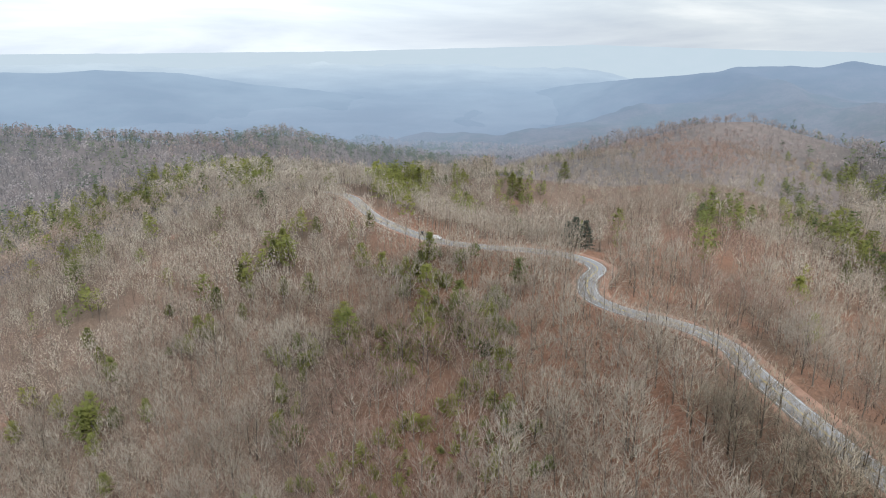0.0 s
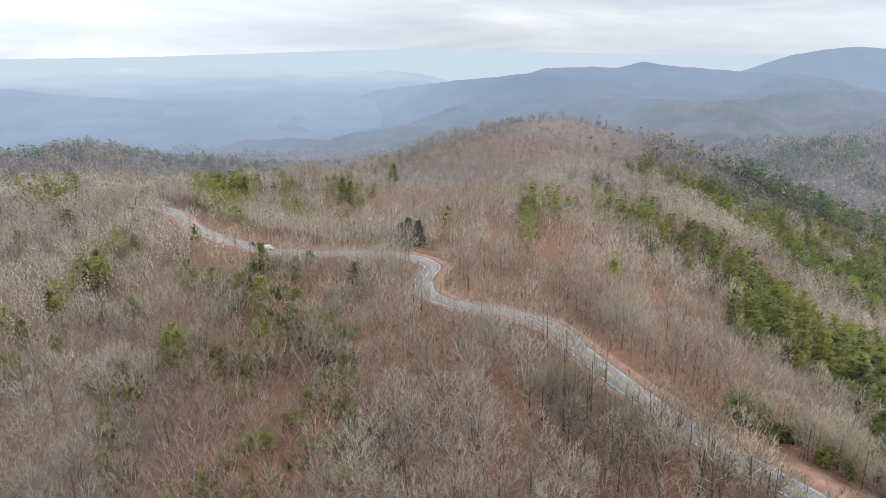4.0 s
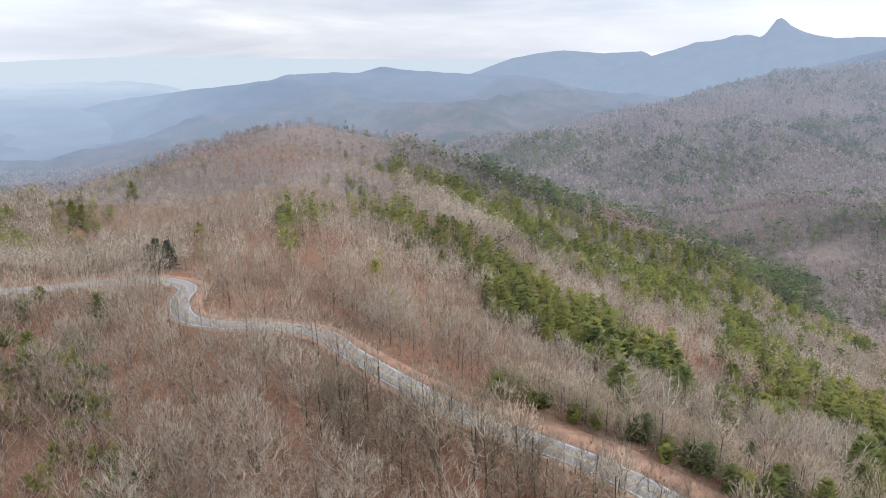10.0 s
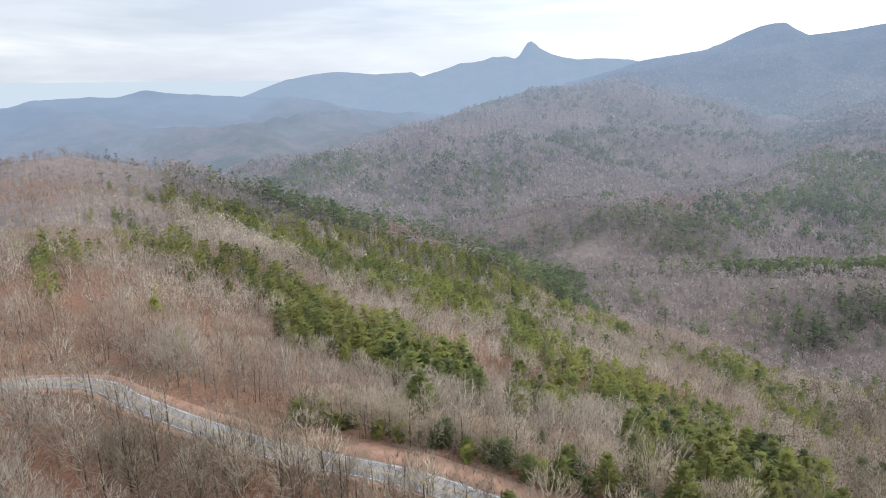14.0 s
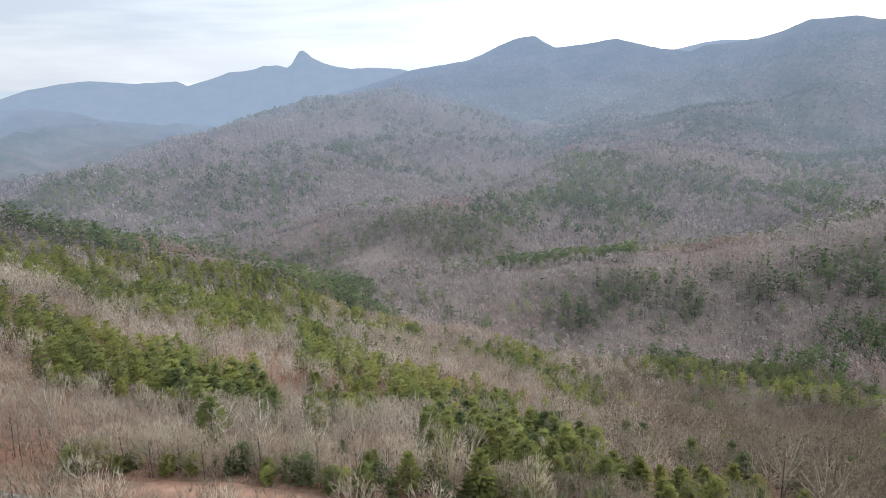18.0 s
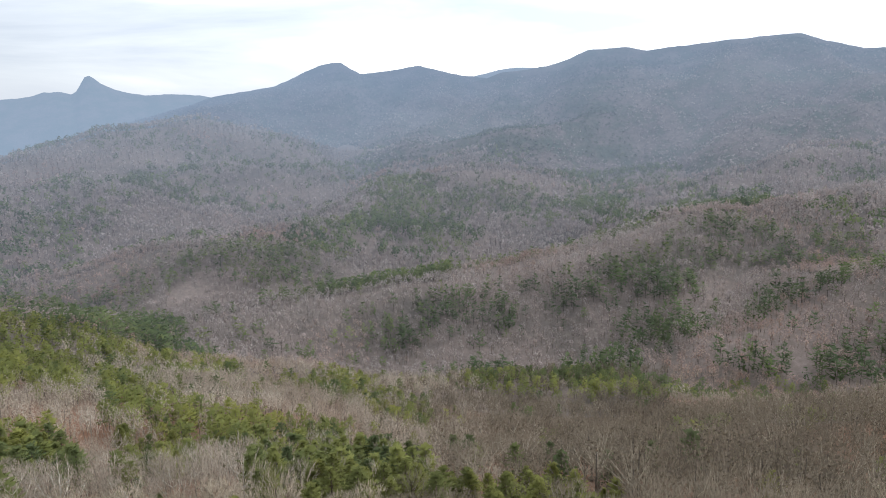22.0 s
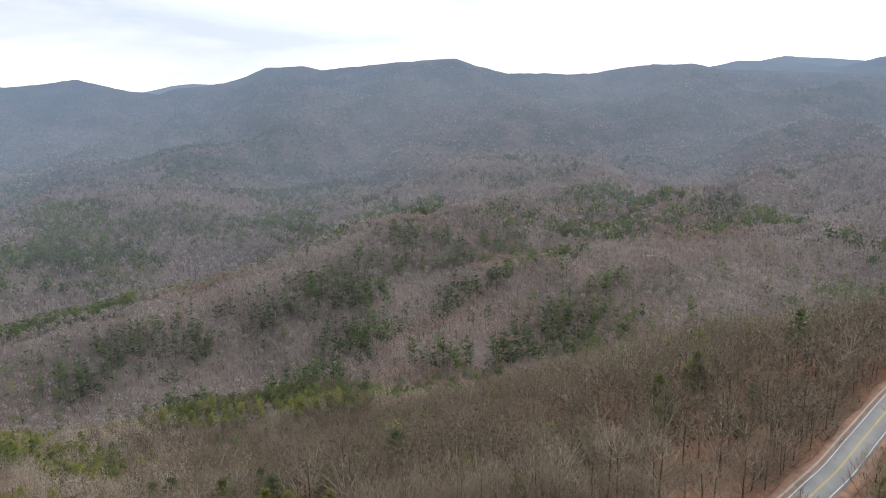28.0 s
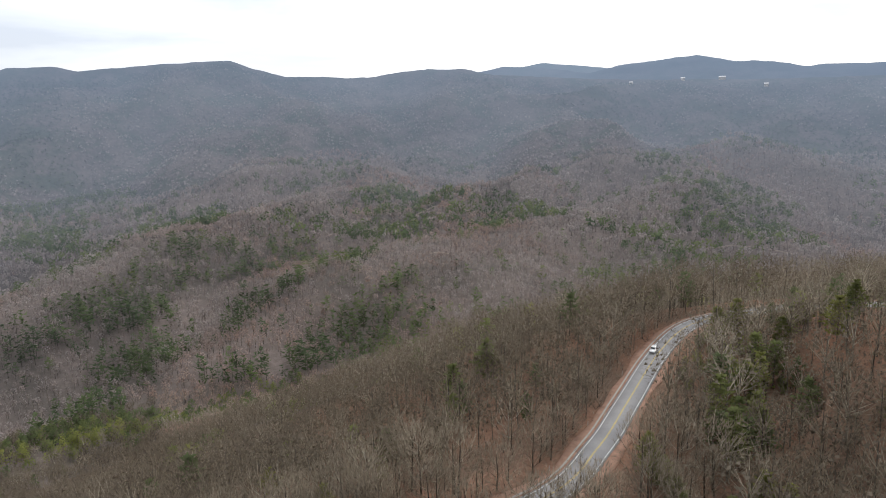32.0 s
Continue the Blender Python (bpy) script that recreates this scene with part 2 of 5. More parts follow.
M_YELLOW = mat_plain("yellow_line_paint", (0.62, 0.45, 0.10), 0.6, 0.3, 0.18, 1.5)
M_VERGE = mat_plain("red_clay_verge", (0.37, 0.225, 0.16), 0.95, 0.1, 0.3, 0.35)


# ---- plan: the lie of the land ----
def vnoise(x, y, seed):
    """Smooth value noise on a unit grid."""
    xi, yi = np.floor(x).astype(np.int64), np.floor(y).astype(np.int64)
    fx, fy = x - xi, y - yi
    fx, fy = fx * fx * (3 - 2 * fx), fy * fy * (3 - 2 * fy)

    def hsh(a, b):
        v = (a * 374761393 + b * 668265263 + seed * 974711) & 0x7FFFFFFF
        v = ((v ^ (v >> 13)) * 1274126177) & 0x7FFFFFFF
        return ((v ^ (v >> 16)) & 0xFFFF) / 65535.0

    a, b, c, d = hsh(xi, yi), hsh(xi + 1, yi), hsh(xi, yi + 1), hsh(xi + 1, yi + 1)
    return (a * (1 - fx) + b * fx) * (1 - fy) + (c * (1 - fx) + d * fx) * fy


def fbm(x, y, wave, seed, octaves=4):
    s, amp, tot = 0.0, 1.0, 0.0
    for o in range(octaves):
        s = s + amp * (vnoise(x / wave, y / wave, seed + o) - 0.5)
        tot += amp
        wave, amp = wave / 2.1, amp * 0.5
    return s / tot * 2


def polar(az, d):
    """A place by its bearing (degrees clockwise from y) and distance from the hovering point."""
    return d * np.sin(np.radians(az)), d * np.cos(np.radians(az))


def line_xyz(points):
    return [(*polar(a, d), z) for a, d, z in points]


def near_line(x, y, pts):
    """Distance to a line of x, y, z points, and the line's height at the nearest place."""
    best = np.full(x.shape, 1e9)
    bz = np.zeros(x.shape)
    for (x0, y0, z0), (x1, y1, z1) in zip(pts, pts[1:]):
        dx, dy = x1 - x0, y1 - y0
        t = np.clip(((x - x0) * dx + (y - y0) * dy) / (dx * dx + dy * dy + 1e-9), 0, 1)
        d = np.hypot(x - x0 - t * dx, y - y0 - t * dy)
        z = z0 + t * (z1 - z0)
        m = d < best
        best, bz = np.where(m, d, best), np.where(m, z, bz)
    return best, bz


def smooth_line(pts, steps=8):
    """Catmull-Rom through the points."""
    p = [Vector(q) for q in pts]
    p = [p[0] * 2 - p[1]] + p + [p[-1] * 2 - p[-2]]
    out = []
    for i in range(1, len(p) - 2):
        for k in range(steps):
            t = k / steps
            out.append(0.5 * ((2 * p[i]) + (p[i + 1] - p[i - 1]) * t + (2 * p[i - 1] - 5 * p[i] + 4 * p[i + 1] - p[i + 2]) * t * t
                              + (3 * p[i] - p[i - 1] - 3 * p[i + 1] + p[i + 2]) * t ** 3))
    out.append(p[-2])
    return [tuple(q) for q in out]


ROAD = smooth_line(line_xyz((
    (-9.5, 440, -12), (-7.6, 368, -1), (-5.6, 316, 0), (-1.3, 278, 0), (3.1, 266, 0), (7.4, 262, 0), (10.9, 256, 0), (12.9, 244, 0), (12.2, 229, 0),
    (12.6, 213, 0), (15.1, 203, 0), (19.8, 196, 0), (23.5, 186, 0), (25.7, 172, 0), (30.6, 151, 0), (36.5, 135, 0), (47.4, 120, 0),
    (55.7, 110, 0), (75, 98, 0), (95, 94, 0), (115, 103, 0), (134.9, 125, 0), (139.7, 148, 0), (142.0, 174, 0), (144.1, 209, 0), (145.9, 236, 0),
    (147.9, 252, 0), (150.8, 265, 0), (155, 281, 0), (162, 312, -2), (170, 370, -4))))
ROAD_COARSE = ROAD[::4] + [ROAD[-1]]

# crest lines (bearing, distance, height), side slope, roundness
RIDGES_NEAR = (
    (line_xyz(((25, 232, 4), (22, 290, 5), (20, 360, 4), (20, 470, 7), (21, 600, 11), (22.5, 720, 16))), 0.40, 60),
    (line_xyz(((-7, 420, 2), (3, 450, 3), (10, 520, 4), (17, 640, 8), (22.5, 720, 16))), 0.40, 60),
    (line_xyz(((22.5, 720, 16), (26, 710, 7), (31, 690, -15), (36, 675, -32), (41, 660, -50), (47, 630, -74), (53, 600, -86), (59, 560, -116))), 0.42, 50),
    (line_xyz(((20, 420, 4), (26, 410, -2), (31, 390, -12), (36, 360, -26), (41, 325, -38), (46, 290, -50))), 0.40, 45),
)
RIDGES_SIDE = (
    (line_xyz(((178, 70, -4), (172, 170, 14), (166, 222, 31), (159.5, 226, 24), (155.5, 224, 15), (151.5, 216, 4))), 0.40, 22),
    (line_xyz(((160, 360, -5), (150, 500, -55), (142.5, 560, -90), (138.4, 540, -94), (132.7, 520, -103), (126, 500, -119), (119, 480, -140), (110, 500, -148), (98, 520, -150), (87, 540, -160))), 0.42, 40),
    (line_xyz(((-9, 400, -3), (-14, 560, -12), (-22, 750, -12), (-32, 880, 0), (-45, 950, 10))), 0.36, 70),
    (line_xyz(((-22, 760, -12), (-12, 900, -28), (-3, 950, -55), (4, 1000, -85))), 0.33, 70),
)
RIDGES_VALLEY = (
    (line_xyz(((66, 800, -165), (82, 860, -150), (91, 900, -150), (96.5, 950, -136), (101, 1050, -131), (107, 1150, -124), (115, 1350, -112), (122, 1700, -80))), 0.36, 60),
    (line_xyz(((104, 640, -175), (112.4, 740, -150), (119.4, 850, -124), (126, 950, -111), (132, 1100, -100), (138, 1250, -98), (146, 1700, -80))), 0.36, 60),
    (line_xyz(((55, 1100, -155), (65, 1150, -143), (71, 1250, -140), (76.4, 1400, -117), (82, 1600, -100), (86, 1800, -75), (89, 2000, -45))), 0.36, 70),
    (line_xyz(((33.5, 1250, -125), (39, 1350, -103), (43.5, 1450, -98), (50, 1600, -68), (57, 1800, -26), (61, 1950, 8), (66, 2100, 10))), 0.36, 80),
)
RIDGES_FAR = (
    (line_xyz(((100, 1500, -130), (108, 1700, -95), (118, 2000, -50))), 0.34, 80),
    (line_xyz(((130, 1400, -110), (140, 1800, -70), (150, 2100, -40))), 0.34, 80),
)
RIDGES = RIDGES_NEAR + RIDGES_SIDE + RIDGES_VALLEY + RIDGES_FAR


def height(x, y, bench=True):
    az = np.degrees(np.arctan2(x, y))
    d = np.hypot(x, y)
    left = -70 - 55 * np.clip((d - 700) / 700, 0, 1) - 75 * np.clip((d - 1400) / 900, 0, 1) + np.clip(d - 2300, 0, 3600) * 0.088 * (1 - np.clip((az - 12) / 15, 0, 1))
    right = -205 + 40 * np.clip((420 - d) / 300, 0, 1) + 135 * np.clip((d - 1350) / 800, 0, 1) ** 1.3 * np.clip((az - 58) / 20, 0, 1)
    w = np.clip((az - 5) / 40, 0, 1)
    w = w * w * (3 - 2 * w)
    w = np.where(az < -60, np.clip((-az - 100) / 60, 0, 1), w)
    h = left * (1 - w) + right * w
    wx = x + 22 * fbm(x, y, 170, 3, 3)
    wy = y + 22 * fbm(x, y, 170, 9, 3)
    for pts, s, r in RIDGES:
        dist, z = near_line(wx, wy, pts)
        v = z - s * dist * dist / (dist + r)
        h = 0.5 * (h + v + np.sqrt((h - v) ** 2 + 12.0 ** 2)) - 1.2
    rd, rz = near_line(x, y, ROAD_COARSE)
    v = rz - 0.5 * rd * rd / (rd + 38)
    h = 0.5 * (h + v + np.sqrt((h - v) ** 2 + 8.0 ** 2)) - 1.0
    far = np.clip((d - 120) / 500, 0.12, 1)
    gul = fbm(x, y, 210, 21, 4)
    wild = np.clip((d - 620) / 400, 0, 1) * np.clip((az - 10) / 25, 0.25, 1)
    h = h + wild * (26 - 75 * np.abs(fbm(x * 0.85 + y * 0.25, y, 420, 61, 3)))
    h = h + far * (13 * gul - 9 * np.abs(fbm(x, y, 130, 33, 3))) - 4 * np.clip((d - 900) / 600, 0, 1)
    if bench:
        m = rd < 60
        if m.any():
            fine, fz = near_line(x[m], y[m], ROAD)
            k = np.clip((fine - 8.0) / 16.0, 0, 1)
            k = k * k * (3 - 2 * k)
            h = h.copy()
            h[m] = (fz - 0.45) * (1 - k) + h[m] * k
    return h


def mesh_object(name, verts, faces, mats, parent=None, smooth=False, index=None):
    me = bpy.data.meshes.new(name)
    nv, nf = len(verts), len(faces)
    faces = np.asarray(faces, dtype=np.int32)
    me.vertices.add(nv)
    me.vertices.foreach_set("co", np.asarray(verts, dtype=np.float32).ravel())
    k = faces.shape[1]
    me.loops.add(nf * k)
    me.loops.foreach_set("vertex_index", faces.ravel())
    me.polygons.add(nf)
    me.polygons.foreach_set("loop_start", np.arange(0, nf * k, k, dtype=np.int32))
    if index is not None:
        me.polygons.foreach_set("material_index", np.asarray(index, dtype=np.int32))
    for m in mats:
        me.materials.append(m)
    me.update(calc_edges=True)
    if smooth:
        me.polygons.foreach_set("use_smooth", np.ones(nf, dtype=bool))
    ob = new(name, me)
    ob.parent = parent
    return ob


def crown_normals(v, f):
    """Outward normals of a rounded crown, so that many fine sprays take the light as one soft mass, and faces wound to suit them."""
    z0 = 0.42 * v[:, 2].max()
    r = np.hypot(v[:, 0], v[:, 1])
    n = np.stack([v[:, 0], v[:, 1], np.where(v[:, 2] > z0, (v[:, 2] - z0) * 0.9, 0.0) + 0.25 * r + 0.05], 1)
    n /= np.linalg.norm(n, axis=1)[:, None] + 1e-9
    a, b, c = v[f[:, 0]], v[f[:, 1]], v[f[:, 2]]
    g = np.cross(b - a, c - a)
    g /= np.linalg.norm(g, axis=1)[:, None] + 1e-9
    turn = (g * (n[f].mean(1) * 0.5 + np.array([0, 0, 1.0]))).sum(1) < 0
    f = f.copy()
    f[turn] = f[turn][:, ::-1]
    g[turn] *= -1
    face = np.zeros_like(v)
    for k in range(3):
        face[f[:, k]] = g
    n = n * 0.82 + face * 0.18
    n /= np.linalg.norm(n, axis=1)[:, None] + 1e-9
    return n.astype(np.float32), f


def set_normals(me, n):
    at = me.attributes.new("custom_normal", "FLOAT_VECTOR", "POINT")
    at.data.foreach_set("vector", np.asarray(n, dtype=np.float32).ravel())


def grid_faces(rows, cols, closed=False):
    r, c = np.meshgrid(np.arange(rows - 1), np.arange(cols if closed else cols - 1), indexing="ij")
    c2 = (c + 1) % cols
    return np.stack([r * cols + c, r * cols + c2, (r + 1) * cols + c2, (r + 1) * cols + c], -1).reshape(-1, 4)


# ---- the ground, one sheet to the horizon ----
AZ = np.concatenate([np.arange(-36, 163, 0.4), np.arange(165, 324, 3.0)])
RAD = np.concatenate([[0.0], np.geomspace(12, 78, 24), np.geomspace(80, 300, 112), np.geomspace(305, 2100, 110), np.geomspace(2180, 4950, 16)])
gr, ga = np.meshgrid(RAD, AZ, indexing="ij")
gx, gy = polar(ga, gr)
gx, gy = gx + 0.9, gy - 0.7
gz = height(gx, gy)
gf = grid_faces(len(RAD), len(AZ), closed=True)[:, ::-1]
ground = mesh_object("ground", np.stack([gx, gy, gz], -1).reshape(-1, 3), gf, [M_GROUND, M_FAR], smooth=True,
                     index=(np.repeat(RAD[:-1], len(AZ)) > 470).astype(int))
_clay = np.interp(ga, (-36, -13, -2, 62, 90, 120), (0.1, 0.2, 0.65, 0.75, 0.7, 0.7)) * np.clip((420 - gr) / 120, 0.2, 1)
ground.data.attributes.new("clay", "FLOAT", "POINT").data.foreach_set("value", _clay.ravel().astype(np.float32))
tagged(ground, "mountain ridge and valley floor under brown leaf litter", "ground", kind="structure")


# ---- far mountains ----
SLOPES = {}


def mountain(name, crest, foot, mat, label, spur=30, wave=9.0, seed=1, rows=30, step=0.25):
    """A wooded range: crest (bearing, elevation in degrees, distance), and the distance of its foot."""
    ca = np.array([c[0] for c in crest])
    az = np.arange(ca[0], ca[-1] + 1e-6, step)
    el = np.interp(az, ca, [c[1] for c in crest])
    dc = np.interp(az, ca, [c[2] for c in crest])
    zc = EYE + dc * np.tan(np.radians(el)) + 3.0 * fbm(az * 40, az * 0, 30, seed + 50, 3)
    s = np.linspace(0, 1, rows)[:, None]
    d = foot + (dc - foot) * s
    x, y = polar(az[None, :] + 0 * s, d)
    zf = height(x[0], y[0], False) - 25
    pad = int(3.0 / step)
    soft = np.convolve(np.pad(zc, pad, mode="edge"), np.ones(2 * pad + 1) / (2 * pad + 1), mode="valid")
    soft = np.minimum(soft, zc + 4)
    z = zf + (soft - zf) * s ** 1.15 + (zc - soft) * s ** 9
    rid = 1 - 2 * np.abs(fbm(x + 0.3 * y, y, 620, seed, 3))
    z = z + (spur * (rid - 0.55) + 0.3 * spur * fbm(x, y, 170, seed + 7, 3)) * np.sin(np.pi * s) ** 0.8
    z[-1] = zc
    back = [(60, 25), (160, 90), (250, 200)]
    xs, ys, zs = [x], [y], [z]
    for bd, bz in back:
        bx, by = polar(az, np.minimum(dc + bd, 4960))
        xs.append(bx[None]), ys.append(by[None]), zs.append((zc - bz)[None])
    v = np.stack([np.concatenate(xs), np.concatenate(ys), np.concatenate(zs)], -1)
    ob = mesh_object(name, v.reshape(-1, 3), grid_faces(v.shape[0], v.shape[1])[:, ::-1], [mat], smooth=True)
    SLOPES[name] = (x, y, z)
    return tagged(ob, label, "mountain", kind="structure")


# the blues and greys of these materials are painted haze that glows
B_PALE = mat_backdrop("painted_haze_pale", 0.06, (0.63, 0.73, 0.81), 0.006)
B_BLUE = mat_backdrop("painted_haze_blue", 0.16, (0.35, 0.455, 0.6), 0.012)
B_HAZE = mat_backdrop("painted_haze_by_distance", None, None, 0.012)
B_MID = mat_backdrop("painted_haze_mid", 0.46, (0.28, 0.34, 0.44), 0.012)
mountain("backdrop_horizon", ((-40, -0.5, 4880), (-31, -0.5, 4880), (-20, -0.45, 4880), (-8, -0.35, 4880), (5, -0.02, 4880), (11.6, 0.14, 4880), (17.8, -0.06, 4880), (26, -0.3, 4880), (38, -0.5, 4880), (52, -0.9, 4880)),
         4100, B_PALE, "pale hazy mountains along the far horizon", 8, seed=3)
mountain("backdrop_west", ((-40, -1.9, 3300), (-31.4, -1.64, 3300), (-28.4, -1.77, 3300), (-25.5, -1.62, 3300), (-19.8, -1.89, 3300), (-14.6, -2.79, 3300), (-9.9, -3.26, 3250), (-6.4, -3.73, 3200), (-5, -4.8, 3150)),
         2500, B_HAZE, "long blue wooded mountain in haze", 14, seed=5)
mountain("backdrop_ridge_north", ((-4, -6.0, 4300), (3, -4.2, 3900), (9.6, -2.9, 3300), (15.4, -2.3, 2800), (20.6, -1.8, 2550), (22.1, -1.38, 2550), (25.3, -1.33, 2550), (27.5, -1.4, 2550), (29.3, -0.95, 2550), (32, -1.3, 2550), (36.2, -1.63, 2600), (39.5, -1.8, 2650), (43.4, -2.6, 2650), (46.8, -3.1, 2650), (54, -3.9, 2600)),
         1500, B_HAZE, "blue-grey wooded mountain ridge", 85, seed=7)
mountain("backdrop_foothill", ((29, -6.0, 2300), (33, -4.7, 2350), (35.9, -3.7, 2400), (36.8, -2.75, 2400), (38.3, -2.05, 2400), (39.6, -1.7, 2400), (42.0, -2.05, 2400), (43.9, -2.6, 2400), (45.7, -3.3, 2350), (47.9, -3.8, 2300), (52, -5.2, 2200)),
         1600, B_HAZE, "rounded wooded foothill", 45, seed=31)
mountain("backdrop_spur", ((-1, -9.0, 1950), (3.8, -7.86, 2000), (5.7, -7.5, 2000), (7.6, -6.44, 2050), (9.0, -6.03, 2100), (12.6, -5.46, 2100), (15.2, -5.5, 2100), (17.7, -5.37, 2100), (19.2, -5.1, 2150), (26, -4.8, 2200), (31, -5.4, 2200)),
         1500, B_HAZE, "low wooded spur before the ridge", 35, seed=33)
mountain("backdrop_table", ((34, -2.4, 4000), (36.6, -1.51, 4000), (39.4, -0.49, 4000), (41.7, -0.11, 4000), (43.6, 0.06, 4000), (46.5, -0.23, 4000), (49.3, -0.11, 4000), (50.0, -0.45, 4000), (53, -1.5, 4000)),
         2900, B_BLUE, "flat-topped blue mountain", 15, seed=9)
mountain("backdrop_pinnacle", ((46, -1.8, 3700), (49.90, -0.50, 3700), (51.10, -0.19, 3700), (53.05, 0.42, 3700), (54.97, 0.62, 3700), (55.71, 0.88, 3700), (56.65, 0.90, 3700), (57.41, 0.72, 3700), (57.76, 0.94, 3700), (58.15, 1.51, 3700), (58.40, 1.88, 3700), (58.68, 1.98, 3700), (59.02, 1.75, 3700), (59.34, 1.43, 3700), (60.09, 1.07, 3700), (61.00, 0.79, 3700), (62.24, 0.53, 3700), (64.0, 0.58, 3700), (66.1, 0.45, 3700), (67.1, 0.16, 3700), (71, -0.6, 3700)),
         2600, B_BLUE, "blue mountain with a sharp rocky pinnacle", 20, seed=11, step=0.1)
mountain("backdrop_peak", ((58, -2.2, 2650), (65.4, -0.18, 2700), (67.1, 0.34, 2700), (71.6, 0.97, 2700), (74.3, 2.19, 2700), (75.6, 2.62, 2700), (76.7, 2.72, 2700), (77.4, 2.24, 2700), (78.2, 1.8, 2700), (80.9, 2.02, 2700), (82.8, 2.3, 2700), (85.1, 1.69, 2700), (88, 1.2, 2700), (94, 0.5, 2700)),
         2050, B_HAZE, "blue-grey peak with a blunt rocky top", 80, seed=13, step=0.15)
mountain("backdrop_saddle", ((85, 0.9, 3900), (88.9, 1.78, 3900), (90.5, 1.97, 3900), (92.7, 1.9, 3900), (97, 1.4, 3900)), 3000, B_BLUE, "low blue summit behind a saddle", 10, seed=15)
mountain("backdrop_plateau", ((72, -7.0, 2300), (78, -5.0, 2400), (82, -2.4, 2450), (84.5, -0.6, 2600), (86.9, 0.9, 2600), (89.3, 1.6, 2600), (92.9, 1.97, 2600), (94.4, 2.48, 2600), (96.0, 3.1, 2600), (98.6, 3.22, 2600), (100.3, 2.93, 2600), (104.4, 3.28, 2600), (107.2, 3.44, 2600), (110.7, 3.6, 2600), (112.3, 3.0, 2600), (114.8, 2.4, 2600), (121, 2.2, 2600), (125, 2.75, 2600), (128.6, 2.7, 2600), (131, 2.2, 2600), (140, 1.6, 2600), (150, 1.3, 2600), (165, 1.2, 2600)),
         1700, B_HAZE, "long wooded plateau mountain with a hazy grey slope", 85, seed=17, rows=34)
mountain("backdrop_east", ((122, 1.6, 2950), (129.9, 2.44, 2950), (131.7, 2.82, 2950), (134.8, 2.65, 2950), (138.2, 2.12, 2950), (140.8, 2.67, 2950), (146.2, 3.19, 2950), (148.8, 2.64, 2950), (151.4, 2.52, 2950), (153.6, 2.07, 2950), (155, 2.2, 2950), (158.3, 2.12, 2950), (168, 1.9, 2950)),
         2300, B_HAZE, "hazy wooded mountain range with a rounded summit", 30, seed=19)
mountain("backdrop_east_far", ((130, 2.0, 4600), (133.4, 2.77, 4600), (134.8, 2.99, 4600), (138.6, 2.61, 4600), (143, 2.0, 4600)), 3900, B_BLUE, "pale far summit", 8, seed=21)
mountain("backdrop_south", ((160, 1.5, 3400), (190, 1.0, 3400), (230, 0.6, 3400), (270, 0.3, 3400), (310, -0.5, 3400), (325, -1.2, 3400)), 2300, B_MID, "wooded mountains closing the valley", 40, seed=23, step=1.0)


# ---- the road ----
def strip(name, line, left, right, dz, mat, parent=None, skirt=0.0, sag=0.0):
    """A band along a line between two side offsets (right is positive), with a skirt down its edges."""
    p = np.array(line)
    t = np.gradient(p[:, :2], axis=0)
    t /= np.linalg.norm(t, axis=1)[:, None] + 1e-9
    side = np.stack([t[:, 1], -t[:, 0]], 1)
    offs = [left, left * 0.5 + right * 0.5, right]
    lift = [dz - sag, dz, dz - sag]
    if skirt:
        offs = [left - 0.02] + offs + [right + 0.02]
        lift = [dz - skirt] + lift + [dz - skirt]
    v = np.stack([np.concatenate([p[:, :2] + side * np.broadcast_to(o, len(p))[:, None], (p[:, 2] + l)[:, None]], 1) for o, l in zip(offs, lift)])
    return mesh_object(name, v.reshape(-1, 3), grid_faces(len(offs), len(p)), [mat], parent, smooth=False)


road = strip("road", ROAD, -3.25, 3.25, 0.0, M_ROAD, skirt=0.3, sag=0.06)
tagged(road, "grey two-lane asphalt mountain road curving along the ridge", "road", kind="structure")
strip("edge_line", ROAD, -2.82, -2.66, -0.04, M_WHITE, road)
strip("edge_line", ROAD, 2.66, 2.82, -0.04, M_WHITE, road)
strip("centre_line", ROAD, -0.17, -0.05, 0.006, M_YELLOW, road)
strip("centre_line", ROAD, 0.05, 0.17, 0.006, M_YELLOW, road)
_pa = np.array([math.degrees(math.atan2(p[0], p[1])) for p in ROAD])
_px = np.array([p[0] for p in ROAD]), np.array([p[1] for p in ROAD])
wide_e = np.interp(_pa, (0, 12, 24, 45, 75, 100, 116), (4.6, 6.5, 6.0, 9.5, 9.0, 7.5, 6.0)) + 1.6 * fbm(_px[0], _px[1], 14, 23, 3)
verge_e = strip("verge_valley_side", ROAD, -wide_e, -3.15, -0.12, M_VERGE, skirt=0.6, sag=0.06)
tagged(verge_e, "bare red clay verge along the road", "verge", kind="structure")
wide_w = 5.2 + 1.6 * fbm(_px[0], _px[1], 12, 29, 3)
verge_w = strip("verge_hill_side", ROAD, 3.15, wide_w, -0.12, M_VERGE, skirt=0.6, sag=0.06)
tagged(verge_w, "narrow red clay verge along the road", "verge", kind="structure")


